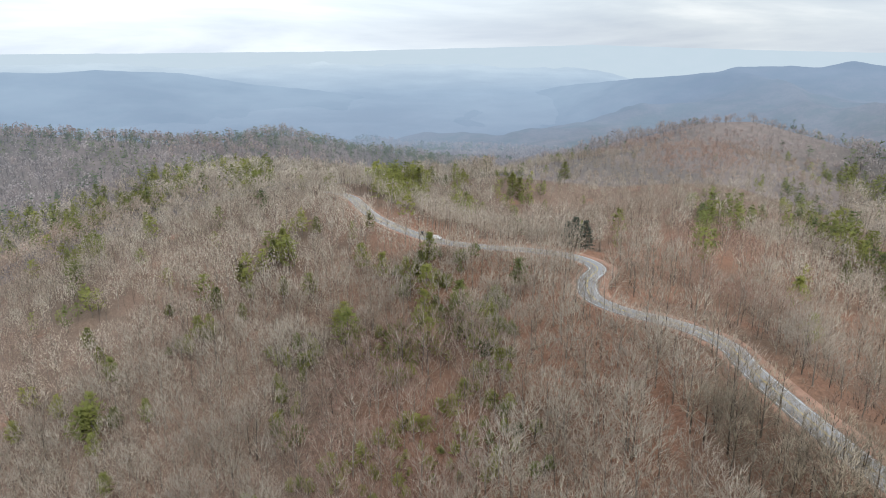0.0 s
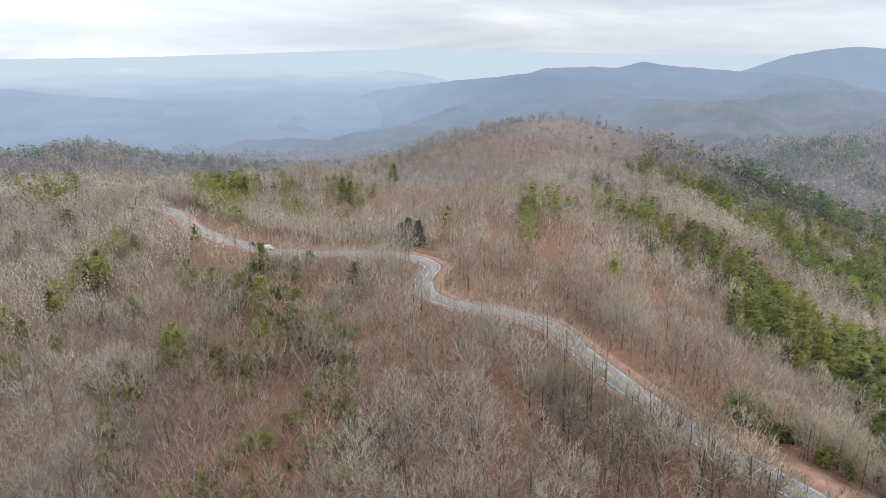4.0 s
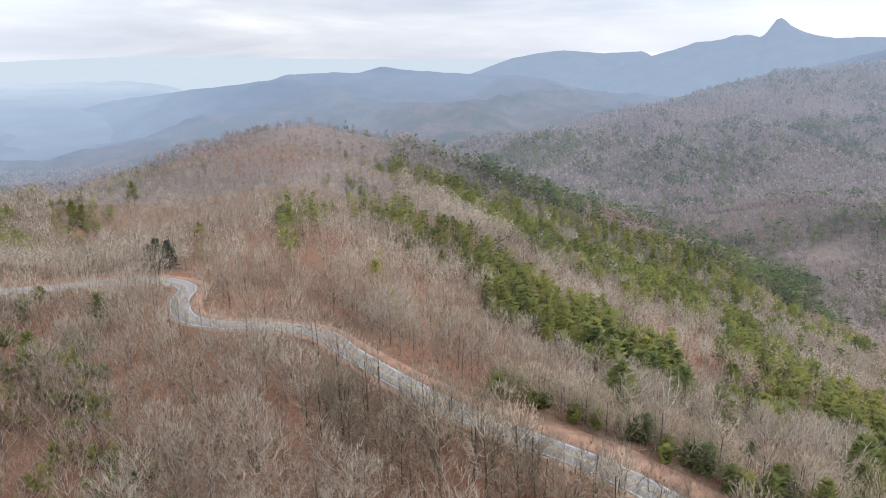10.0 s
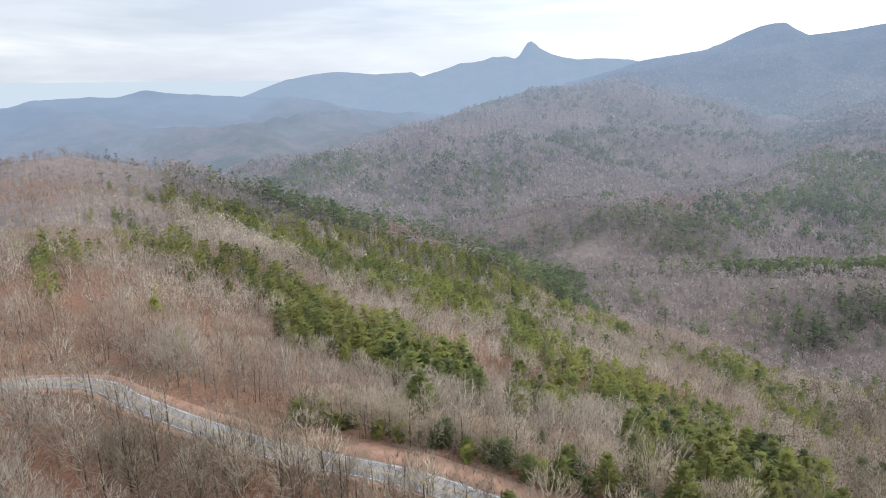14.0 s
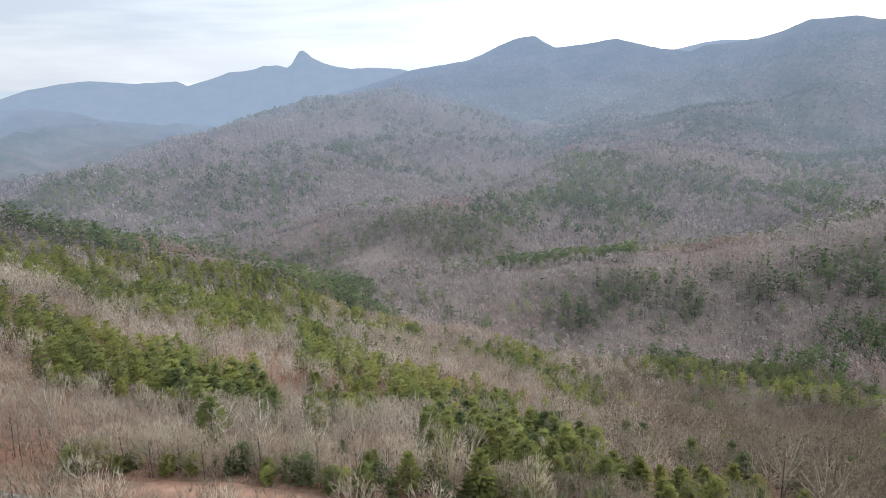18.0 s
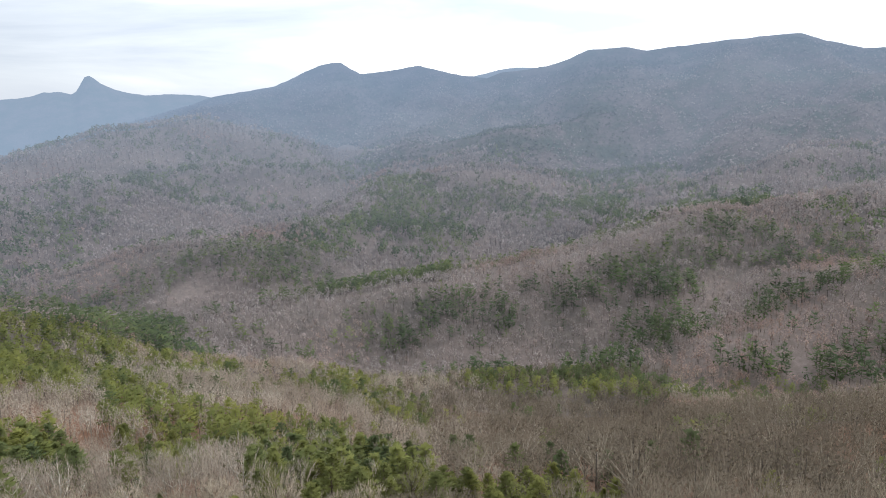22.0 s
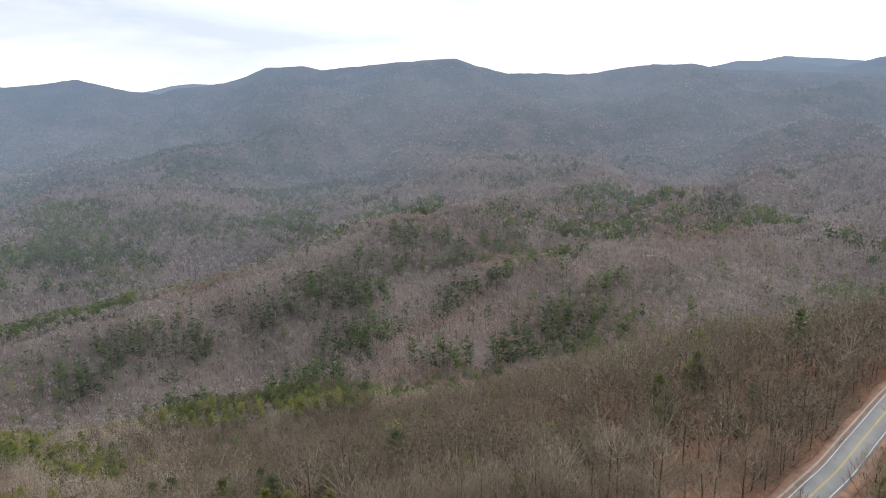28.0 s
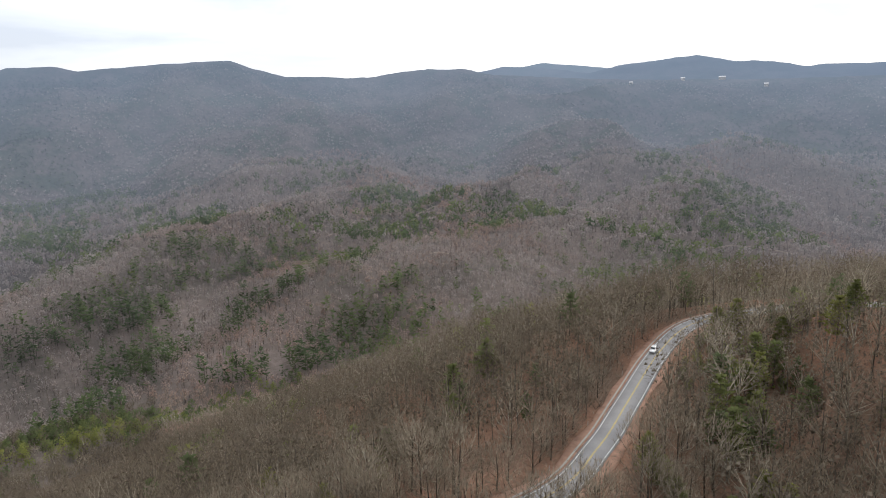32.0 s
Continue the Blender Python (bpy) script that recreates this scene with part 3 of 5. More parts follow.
# ---- trees ----
class Bits:
    """Gathers triangles with a material number."""

    def __init__(self):
        self.v, self.f, self.m = [], [], []

    def blade(self, a, b, w, rng, m=1):
        """A thin tapering twig, one triangle."""
        d = b - a
        s = np.cross(d, np.array([0, 0, 1.0]) + rng.normal(size=3) * 0.35)
        s *= w / (np.linalg.norm(s) + 1e-9) * 0.5
        i = len(self.v)
        self.v += [a - s, a + s, b]
        self.f.append((i, i + 1, i + 2)), self.m.append(m)

    def limb(self, a, b, ra, rb, n=3, m=0):
        """A tapering round limb."""
        d = (b - a) / (np.linalg.norm(b - a) + 1e-9)
        u = np.cross(d, (0.3, 0.9, 0.2))
        u /= np.linalg.norm(u)
        w = np.cross(d, u)
        i = len(self.v)
        for p, r in ((a, ra), (b, rb)):
            for k in range(n):
                q = 2 * math.pi * k / n
                self.v.append(p + (u * math.cos(q) + w * math.sin(q)) * r)
        for k in range(n):
            k2 = (k + 1) % n
            self.f += [(i + k, i + k2, i + n + k2), (i + k, i + n + k2, i + n + k)]
            self.m += [m, m]

    def tri(self, a, b, c, m=1):
        i = len(self.v)
        self.v += [a, b, c]
        self.f.append((i, i + 1, i + 2)), self.m.append(m)

    def arrays(self):
        return np.array(self.v, dtype=np.float32), np.array(self.f, dtype=np.int32), np.array(self.m, dtype=np.int32)


def up_dir(rng, tilt_lo, tilt_hi):
    a, t = rng.uniform(0, 2 * math.pi), rng.uniform(tilt_lo, tilt_hi)
    return np.array([math.cos(a) * math.sin(t), math.sin(a) * math.sin(t), math.cos(t)])


def shell(B, g, n, wide, tall, mid, size, m, low=-0.35, fine=0.0):
    """Ragged sprays spread over the upper surface of a lobed crown; fine: the breadth of slim twigs that point outwards."""
    ph, lobes = g.uniform(0, 6.28), g.integers(2, 5)
    for k in range(n):
        w = low + (0.98 - low) * (k + g.uniform(0, 1)) / n
        q = k * 2.4 + g.uniform(-0.5, 0.5)
        r = math.sqrt(max(0.02, 1 - w * w)) if w > 0 else 0.95
        nrm = np.array([math.cos(q) * r, math.sin(q) * r, max(w, -0.1) + 0.15])
        nrm /= np.linalg.norm(nrm)
        far = g.uniform(0.82, 1.08) * (1 + 0.2 * math.cos(lobes * q + ph))
        c = np.array([math.cos(q) * r * wide * far, math.sin(q) * r * wide * far, mid + w * tall * (0.75 + 0.25 * far)])
        if fine:
            v = c - np.array([0, 0, mid - tall * 0.55])
            v = v / np.linalg.norm(v) + g.normal(size=3) * 0.33
            u = np.cross(v, np.array([0, 0, 1.0]) + g.normal(size=3) * 0.3)
            u *= size * fine / np.linalg.norm(u)
            B.tri(c - u - v * size * 0.6, c + u - v * size * 0.6, c + v * size * g.uniform(0.9, 1.8), m)
            continue
        nrm = nrm + g.normal(size=3) * 0.3
        u = np.cross(nrm, g.normal(size=3))
        u /= np.linalg.norm(u)
        v = np.cross(nrm, u)
        s = size * g.uniform(0.6, 1.4)
        B.tri(c - u * s, c + u * s * 0.8 - v * s * 0.4, c + v * s * 1.2, m)


def bare_tree(seed, tall=14.0, limbs=12, branches=6, twigs=7, wide=0.27, trunk_n=6, tw=0.05, start=0.36, cheap=False, haze=(0, 0.3)):
    """A leafless tree: forking limbs sweep up and out into a rounded crown of fine twigs. Returns the trunk and the crown."""
    rng = np.random.default_rng(seed)
    T, C = Bits(), Bits()
    r = tall * 0.0125
    fork = np.array([rng.normal() * 0.35, rng.normal() * 0.35, tall * 0.74])
    knee = fork * 0.5 + np.array([rng.normal() * 0.2, rng.normal() * 0.2, 0])
    if cheap:
        T.limb(np.array([0, 0, -0.8]), fork, r * 1.1, r * 0.35, 3)
    else:
        T.limb(np.array([0, 0, -0.8]), knee, r * 1.3, r * 0.85, trunk_n)
        T.limb(knee, fork, r * 0.85, r * 0.4, trunk_n)
    mid_h, high = tall * (start + 1.0) / 2, tall * (1.0 - start) / 2
    for i in range(limbs):
        w = -0.55 + 1.5 * (i + rng.uniform(0, 1)) / limbs
        q = i * 2.4 + rng.uniform(-0.5, 0.5)
        rr = math.sqrt(max(0.03, 1 - w * w)) * wide * tall * rng.uniform(0.75, 1.1)
        tip = np.array([math.cos(q) * rr + fork[0], math.sin(q) * rr + fork[1], mid_h + w * high * rng.uniform(0.9, 1.08)])
        h = min(0.98, max(start * 0.6, (tip[2] - rr * rng.uniform(0.9, 1.7)) / (tall * 0.74)))
        a = knee * (h * 2) if h < 0.5 else knee + (fork - knee) * (h * 2 - 1)
        run = tip - a
        ln = np.linalg.norm(run)
        bow = np.array([math.cos(q), math.sin(q), -0.8]) * ln * rng.uniform(0.05, 0.16) + rng.normal(size=3) * 0.03 * ln
        mid = a + run * 0.5 + bow
        if cheap:
            C.blade(a, mid, max(r * 0.66, tw * 1.2), rng, 0)
            C.blade(mid - run * 0.08, tip, max(r * 0.5, tw * 1.1), rng, 0)
        else:
            C.limb(a, mid, r * 0.42, r * 0.26, 3)
            C.limb(mid, tip, r * 0.26, r * 0.08, 3)
        out = tip - np.array([fork[0], fork[1], mid_h - high * 1.0])
        out /= np.linalg.norm(out) + 1e-9
        for j in range(branches):
            u = rng.uniform(0.3, 1.0)
            p = a + (mid - a) * (u * 2) if u < 0.5 else mid + (tip - mid) * (u * 2 - 1)
            e = out * 0.6 + run / ln * 0.35 + rng.normal(size=3) * 0.3
            e /= np.linalg.norm(e)
            bl = tall * rng.uniform(0.07, 0.14)
            p2 = p + e * bl
            C.blade(p, p2, tw * 1.3, rng, 0)
            for _ in range(twigs):
                p3 = p + (p2 - p) * rng.uniform(0.15, 1)
                g = e * 0.75 + rng.normal(size=3) * 0.33 + np.array([0, 0, 0.12])
                C.blade(p3, p3 + g * bl * rng.uniform(0.45, 0.85), tw, rng, 1)
    if haze[0]:
        shell(C, rng, haze[0], wide * tall * 0.95, high * 0.98, mid_h, haze[1], 1, -0.7, 0.085)
    return T.arrays(), C.arrays()


def pine_tree(seed, tall=14.0, whorls=11, arms=7, tufts=6, base=0.3, width=0.24, size=0.55, trunk_n=6):
    """A pine: straight trunk, whorls of arms and ragged tufts of needles."""
    rng = np.random.default_rng(seed)
    T, C = Bits(), Bits()
    r = tall * 0.013
    top = np.array([rng.normal() * 0.2, rng.normal() * 0.2, tall])
    T.limb(np.array([0, 0, -0.8]), top * 0.55, r, r * 0.6, trunk_n)
    T.limb(top * 0.55, top, r * 0.6, r * 0.1, trunk_n)
    for i in range(whorls):
        h = base + (0.99 - base) * (i + rng.uniform(0, 0.7)) / whorls
        prof = min(1.0, (1 - h) / (1 - base) * 1.5 + 0.12) * (0.72 + 0.28 * min(1, (h - base) * 5 + 0.2))
        for j in range(arms):
            ang = 2 * math.pi * (j + rng.uniform(-0.35, 0.35)) / arms + i * 1.1
            ln = tall * width * prof * rng.uniform(0.55, 1.15)
            d = np.array([math.cos(ang), math.sin(ang), rng.uniform(-0.05, 0.35)])
            a = top * h
            b = a + d * ln
            if arms > 4:
                C.blade(a, b, 0.12, rng, 1)
            for k in range(tufts):
                c = a + (b - a) * rng.uniform(0.3, 1.05) + rng.normal(size=3) * np.array([0.22, 0.22, 0.12]) * size * 1.6
                u = d + rng.normal(size=3) * np.array([0.55, 0.55, 0.28]) + np.array([0, 0, 0.12])
                u /= np.linalg.norm(u)
                w = np.cross(u, np.array([0, 0, 1.0]) + rng.normal(size=3) * 0.35)
                w /= np.linalg.norm(w) + 1e-9
                s = size * rng.uniform(0.7, 1.4)
                C.tri(c - w * s * 0.42 - u * s * 0.5, c + w * s * 0.42 - u * s * 0.5, c + u * s * 1.2, 0)
    return T.arrays(), C.arrays()


def joined(parts):
    """Trunk and crown as one template with its own material numbers."""
    v, f, m, n = [], [], [], 0
    for (pv, pf, pm), mm in parts:
        v.append(pv), f.append(pf + n), m.append(np.array(mm)[pm])
        n += len(pv)
    return np.concatenate(v), np.concatenate(f), np.concatenate(m)


def forest(name, places, templates, mats, label, rng, category="woods"):
    """Many trees of a few shapes in one mesh of kind stuff. places: x, y, z, size, tint."""
    V, F, I, C, D, N, n = [], [], [], [], [], [], 0
    red = reds(places[:, 0], places[:, 1])
    kind = rng.integers(0, len(templates), len(places))
    for t, (tv, tf, tm) in enumerate(templates):
        p = places[kind == t]
        if not len(p):
            continue
        a = rng.uniform(0, 2 * math.pi, len(p))
        c, s = np.cos(a)[:, None], np.sin(a)[:, None]
        sc = p[:, 3:4]
        wide = sc * rng.uniform(0.85, 1.2, (len(p), 1))
        x = (tv[None, :, 0] * c - tv[None, :, 1] * s) * wide + p[:, 0:1]
        y = (tv[None, :, 0] * s + tv[None, :, 1] * c) * wide + p[:, 1:2]
        z = tv[None, :, 2] * sc + p[:, 2:3]
        tn, tf = crown_normals(tv, tf)
        N.append(np.stack([tn[None, :, 0] * c - tn[None, :, 1] * s, tn[None, :, 0] * s + tn[None, :, 1] * c, np.broadcast_to(tn[None, :, 2], x.shape)], -1).reshape(-1, 3))
        V.append(np.stack([x, y, z], -1).reshape(-1, 3))
        F.append((tf[None] + (np.arange(len(p)) * len(tv))[:, None, None] + n).reshape(-1, 3))
        I.append(np.tile(tm, len(p)))
        C.append(np.repeat(p[:, 4], len(tv)))
        D.append(np.repeat(red[kind == t], len(tv)))
        n += len(p) * len(tv)
    ob = mesh_object(name, np.concatenate(V), np.concatenate(F), mats, index=np.concatenate(I))
    set_normals(ob.data, np.concatenate(N))
    for attr_name, vals in (("tint", C), ("red", D)):
        at = ob.data.attributes.new(attr_name, "FLOAT", "POINT")
        at.data.foreach_set("value", np.concatenate(vals).astype(np.float32))
    return tagged(ob, label, category, kind="stuff")


# stands of pines: bearing, distance, half-width in degrees, half-depth, share
STANDS_WEST = (
    (-29.6, 228, 1.1, 10, 0.5), (-28.9, 330, 1.7, 13, 0.4), (-27.9, 450, 1.7, 47, 0.5), (-27.7, 262, 0.9, 10, 0.4), (-26.9, 680, 1.4, 34, 0.6), (-25.1, 827, 4.2, 54, 0.35),
    (-24.2, 557, 1.5, 61, 0.5), (-21.8, 579, 2.3, 76, 0.45), (-19.5, 281, 1, 10, 0.5), (-16.7, 273, 0.9, 10, 0.5), (-15.1, 559, 1.5, 115, 0.6), (-14.2, 284, 1.5, 11, 0.55),
    (-11.7, 316, 1.3, 10, 0.45), (-7.2, 222, 1.9, 10, 0.2), (-3.7, 422, 2.1, 82, 0.75), (-3.3, 242, 1.7, 10, 0.14), (-3, 254, 1.4, 10, 0.14), (-1.8, 244, 1.8, 10, 0.14),
)
STANDS_BEND = (
    (0.1, 899, 1.1, 117, 0.5), (0.5, 220, 2.9, 17, 0.14), (0.8, 218, 2.3, 12, 0.14), (1.7, 417, 0.9, 23, 0.45), (1.8, 374, 1.2, 29, 0.4), (5.6, 428, 1.4, 37, 0.75),
    (6.3, 425, 1.9, 40, 0.7), (20.9, 320, 0.8, 49, 0.6), (20.9, 318, 0.8, 37, 0.7), (22.4, 387, 2.5, 43, 0.8), (22.9, 388, 2.5, 39, 0.7), (24.8, 431, 1.2, 56, 0.8),
    (26.2, 472, 1.2, 58, 0.8), (26.7, 652, 1.1, 32, 0.7), (28.7, 409, 1.9, 43, 0.85), (29.4, 627, 1.6, 38, 0.85), (31.7, 378, 1.9, 29, 0.85), (32.6, 607, 1.8, 37, 0.85),
)
STANDS_RIDGE = (
    (34.5, 372, 1.9, 34, 0.85), (35.9, 598, 2.1, 49, 0.88), (37.4, 344, 1.9, 39, 0.9), (39.1, 561, 2.1, 72, 0.9), (39.4, 262, 1.8, 28, 0.8), (40, 653, 2.3, 22, 0.85),
    (40.2, 308, 1.9, 42, 0.9), (42.4, 502, 2, 78, 0.9), (42.7, 268, 1.9, 38, 0.92), (43.1, 270, 2.1, 37, 0.92), (44.1, 642, 2.6, 42, 0.92), (46, 242, 2, 26, 0.9),
    (46.1, 495, 2.2, 92, 0.9), (46.5, 266, 2.2, 39, 0.92), (47.5, 121, 0.9, 10, 0.9), (48.5, 613, 2.8, 38, 0.94), (49.2, 240, 2, 27, 0.85), (49.9, 363, 0.9, 16, 0.6),
)
STANDS_FLANK = (
    (50, 488, 2.3, 90, 0.9), (50.5, 263, 2.3, 36, 0.88), (52.6, 236, 2.1, 18, 0.7), (52.8, 603, 2.8, 63, 0.94), (53.2, 231, 1.4, 17, 0.6), (53.9, 463, 2.2, 91, 0.85),
    (54.1, 441, 2.3, 73, 0.7), (56.9, 638, 2.7, 101, 0.92), (57.8, 396, 1.2, 57, 0.85), (58.1, 313, 1.9, 21, 0.85), (58.5, 396, 2.3, 57, 0.75), (59.9, 230, 1.5, 28, 0.6),
    (60.3, 328, 1.5, 27, 0.7), (60.7, 320, 2.5, 28, 0.8), (60.8, 724, 2.1, 126, 0.85), (61, 655, 3.6, 85, 0.6), (61.3, 227, 2.2, 30, 0.75), (61.5, 298, 2.2, 22, 0.8),
)
STANDS_VALLEY = (
    (62.2, 111, 1.8, 10, 0.9), (62.4, 1854, 4.1, 67, 0.5), (63.1, 314, 1.2, 21, 0.7), (63.6, 566, 2.9, 65, 0.6), (63.7, 1616, 3.6, 83, 0.65), (66.4, 268, 2.5, 44, 0.9),
    (67.2, 1756, 2.3, 85, 0.5), (68.3, 110, 1.5, 10, 0.85), (68.7, 287, 6.7, 37, 0.85), (69.9, 1066, 4.4, 66, 0.75), (70.4, 222, 3, 29, 0.9), (73.8, 165, 7.2, 21, 0.9),
    (74.2, 1224, 2.5, 76, 0.6), (74.4, 142, 3.5, 25, 0.85), (74.7, 498, 2.6, 81, 0.75), (75.3, 212, 3.4, 28, 0.92), (75.8, 533, 2.3, 90, 0.7), (79.2, 158, 2.9, 38, 0.9),
)
STANDS_SLOPE = (
    (79.8, 402, 2.8, 66, 0.6), (81, 369, 1.9, 40, 0.6), (81.1, 1546, 2.4, 140, 0.75), (81.2, 757, 3.7, 21, 0.6), (81.7, 1315, 5, 91, 0.65), (83.1, 139, 2.3, 18, 0.75),
    (86, 797, 4.2, 29, 0.7), (87.7, 128, 2.6, 14, 0.7), (87.8, 641, 2.1, 71, 0.6), (88.3, 589, 2.5, 53, 0.75), (88.4, 792, 2.1, 28, 0.6), (91, 1497, 3.7, 66, 0.45),
    (91, 1536, 3.9, 67, 0.5), (92.3, 129, 7.1, 15, 0.8), (92.4, 136, 2.5, 11, 0.6), (94.4, 599, 2.6, 64, 0.7), (95, 559, 7.8, 43, 0.65), (95.8, 829, 3.2, 24, 0.6),
)
STANDS_PLATEAU = (
    (97, 1626, 2.3, 273, 0.6), (98.1, 556, 1.4, 37, 0.7), (98.4, 601, 2.9, 63, 0.7), (98.5, 558, 7.6, 38, 0.7), (100.7, 881, 4.2, 41, 0.8), (101, 863, 3.4, 35, 0.75),
    (101.5, 2171, 2.7, 121, 0.5), (102.1, 765, 3.7, 55, 0.6), (104.3, 959, 2.7, 26, 0.6), (104.9, 306, 1.4, 24, 0.6), (108.3, 1039, 3.6, 64, 0.5), (109.6, 1022, 3.4, 43, 0.55),
    (112.9, 651, 3.3, 17, 0.55), (113.1, 1652, 2.4, 50, 0.4), (114.3, 1095, 2.3, 43, 0.5), (116.7, 667, 9.2, 18, 0.7), (121.7, 1203, 3.7, 64, 0.6), (126.8, 2007, 2.3, 76, 0.5),
)
STANDS_EAST = (
    (127.3, 184, 1.1, 10, 0.8), (132, 779, 2.3, 45, 0.4), (133.6, 1311, 3.1, 69, 0.55), (138.2, 874, 3, 45, 0.45), (144.9, 1220, 2.7, 50, 0.45), (147.2, 1602, 3.3, 73, 0.35),
)
STANDS_NEAR = (
    (-25, 830, 9, 90, 0.55), (-14, 860, 8, 90, 0.6), (-6, 930, 6, 80, 0.75), (-30, 620, 5, 50, 0.5), (-19, 640, 5, 50, 0.35),
    (11.3, 300, 0.9, 10, 0.95), (146.5, 262, 2.0, 12, 0.7), (154, 262, 4, 18, 0.75), (160, 270, 4, 20, 0.6), (149, 165, 4, 12, 0.7), (153, 190, 4, 12, 0.5),
)
STANDS = STANDS_WEST + STANDS_BEND + STANDS_RIDGE + STANDS_FLANK + STANDS_VALLEY + STANDS_SLOPE + STANDS_PLATEAU + STANDS_EAST + STANDS_NEAR


def pine_share(x, y):
    az, d = np.degrees(np.arctan2(x, y)), np.hypot(x, y)
    s = np.clip(fbm(x * 0.8 + y * 0.3, y, 200, 71, 4) * 3.2 - 0.05, 0, 0.6) * np.clip((d - 420) / 250, 0.05, 1) * np.clip(np.abs(az - 8) / 22 - 0.4 + np.clip((d - 800) / 200, 0, 1), 0.08, 1) + np.interp(d, (500, 700), (0.03, 0.0))
    crest = np.full(x.shape, 1e9)
    for pts, _, _ in RIDGES[5:]:
        crest = np.minimum(crest, near_line(x, y, pts)[0])
    s = np.where(d > 560, np.where(crest < 38, s * 0.15, np.where(crest < 130, np.clip(s * 1.5 + 0.12, 0, 0.9), s)), s)
    s = np.where(d > 560, np.clip(s * np.interp(az, (-36, 40, 46, 70, 76, 84, 98, 104, 110, 145), (1, 1, 0.5, 0.5, 1.0, 1.3, 1.5, 1.0, 0.55, 0.6)), 0, 0.92), s)
    for a, r, da, dr, k in STANDS:
        q = ((az - a) / da) ** 2 + ((d - r) / dr) ** 2
        s = np.maximum(s, k * np.clip(1.7 - q, 0, 1))
    s = np.where((az > 12) & (az < 26) & (d > 385) & (d < 800), s * 0.06, np.where((az < 34) & (az > 20) & (d > 630) & (d < 800), s * 0.25, s))
    return np.clip(s, 0, 0.92)


_ra = np.array([math.degrees(math.atan2(p[0], p[1])) for p in ROAD])
_rr = np.array([math.hypot(p[0], p[1]) for p in ROAD])
_o = np.argsort(_ra)


# old logging tracks on the far slopes
TRACKS = [[(*polar(a, r), 0.0) for a, r in ln] for ln in (
    ((124.5, 1290), (127, 1310), (130, 1290), (133, 1320), (136.5, 1330), (139.5, 1300)),
    ((126.5, 690), (128.5, 700), (130.5, 690), (132.5, 672), (133.8, 660)),
    ((125.5, 950), (126.5, 958), (127.6, 962)),
    ((142, 1240), (146, 1260), (151, 1300), (157, 1290)))]


def scatter(rng, d0, d1, gap, a0=-36.0, a1=163.0, clear=0.0):
    """Places on a shaken grid in a sector round the hovering point, clear of the road."""
    g = np.arange(-d1, d1, gap)
    x, y = np.meshgrid(g, g)
    x, y = x.ravel(), y.ravel()
    x = x + rng.uniform(-0.48, 0.48, len(x)) * gap
    y = y + rng.uniform(-0.48, 0.48, len(y)) * gap
    az, d = np.degrees(np.arctan2(x, y)), np.hypot(x, y)
    k = (d > d0) & (d < d1) & (az > a0) & (az < a1)
    x, y, az, d = x[k], y[k], az[k], d[k]
    rd, _ = near_line(x, y, ROAD if d0 < 300 else ROAD_COARSE)
    inside = d < np.interp(az, _ra[_o], _rr[_o])
    edge = np.interp(az, (0, 12, 24, 45, 100, 118), (5.0, 7.0, 6.5, 9.5, 8.0, 6.2))
    keep = rd > np.where(inside, np.interp(az, (95, 110), (4.4, 7.6)), edge) + np.interp(az, (90, 118), (3.0, 1.2)) * rng.random(len(x)) + clear
    for tr in TRACKS:
        keep &= near_line(x, y, tr)[0] > 5.0
    keep &= fbm(x, y, 45, 91, 3) > -0.72 + 0.25 * rng.random(len(x))
    # the open red bank across the road
    keep &= ~((az > 10) & (az < 25) & ~inside & (d < 345) & (rng.random(len(x)) < 0.5))
    x, y = x[keep], y[keep]
    z = height(x, y)
    # thin the trees that lie below the lower edge of the camera's view
    below_view = (z + 14 - EYE) / np.hypot(x, y) < np.interp(np.degrees(np.arctan2(x, y)), (30, 60, 100), (-0.76, -0.72, -0.65))
    k = ~below_view | (rng.random(len(x)) < 0.35)
    return x[k], y[k], z[k]


rng = np.random.default_rng(11)
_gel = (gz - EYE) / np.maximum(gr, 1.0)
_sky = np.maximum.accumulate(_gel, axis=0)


def camera_sees(x, y, z):
    """False where a nearer crest hides the place from the camera."""
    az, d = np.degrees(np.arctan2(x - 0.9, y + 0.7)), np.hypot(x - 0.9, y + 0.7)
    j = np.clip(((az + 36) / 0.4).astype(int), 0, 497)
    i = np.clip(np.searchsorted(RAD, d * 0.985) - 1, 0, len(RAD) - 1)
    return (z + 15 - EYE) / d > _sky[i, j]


# thickets with reddish twigs: bearing, distance, half-width in degrees, half-depth
REDS = ((-5, 165, 10, 50), (22, 285, 4, 45), (24, 215, 6, 18), (20, 560, 4, 90), (35, 140, 12, 28), (104, 420, 7, 60), (118, 175, 4, 25))


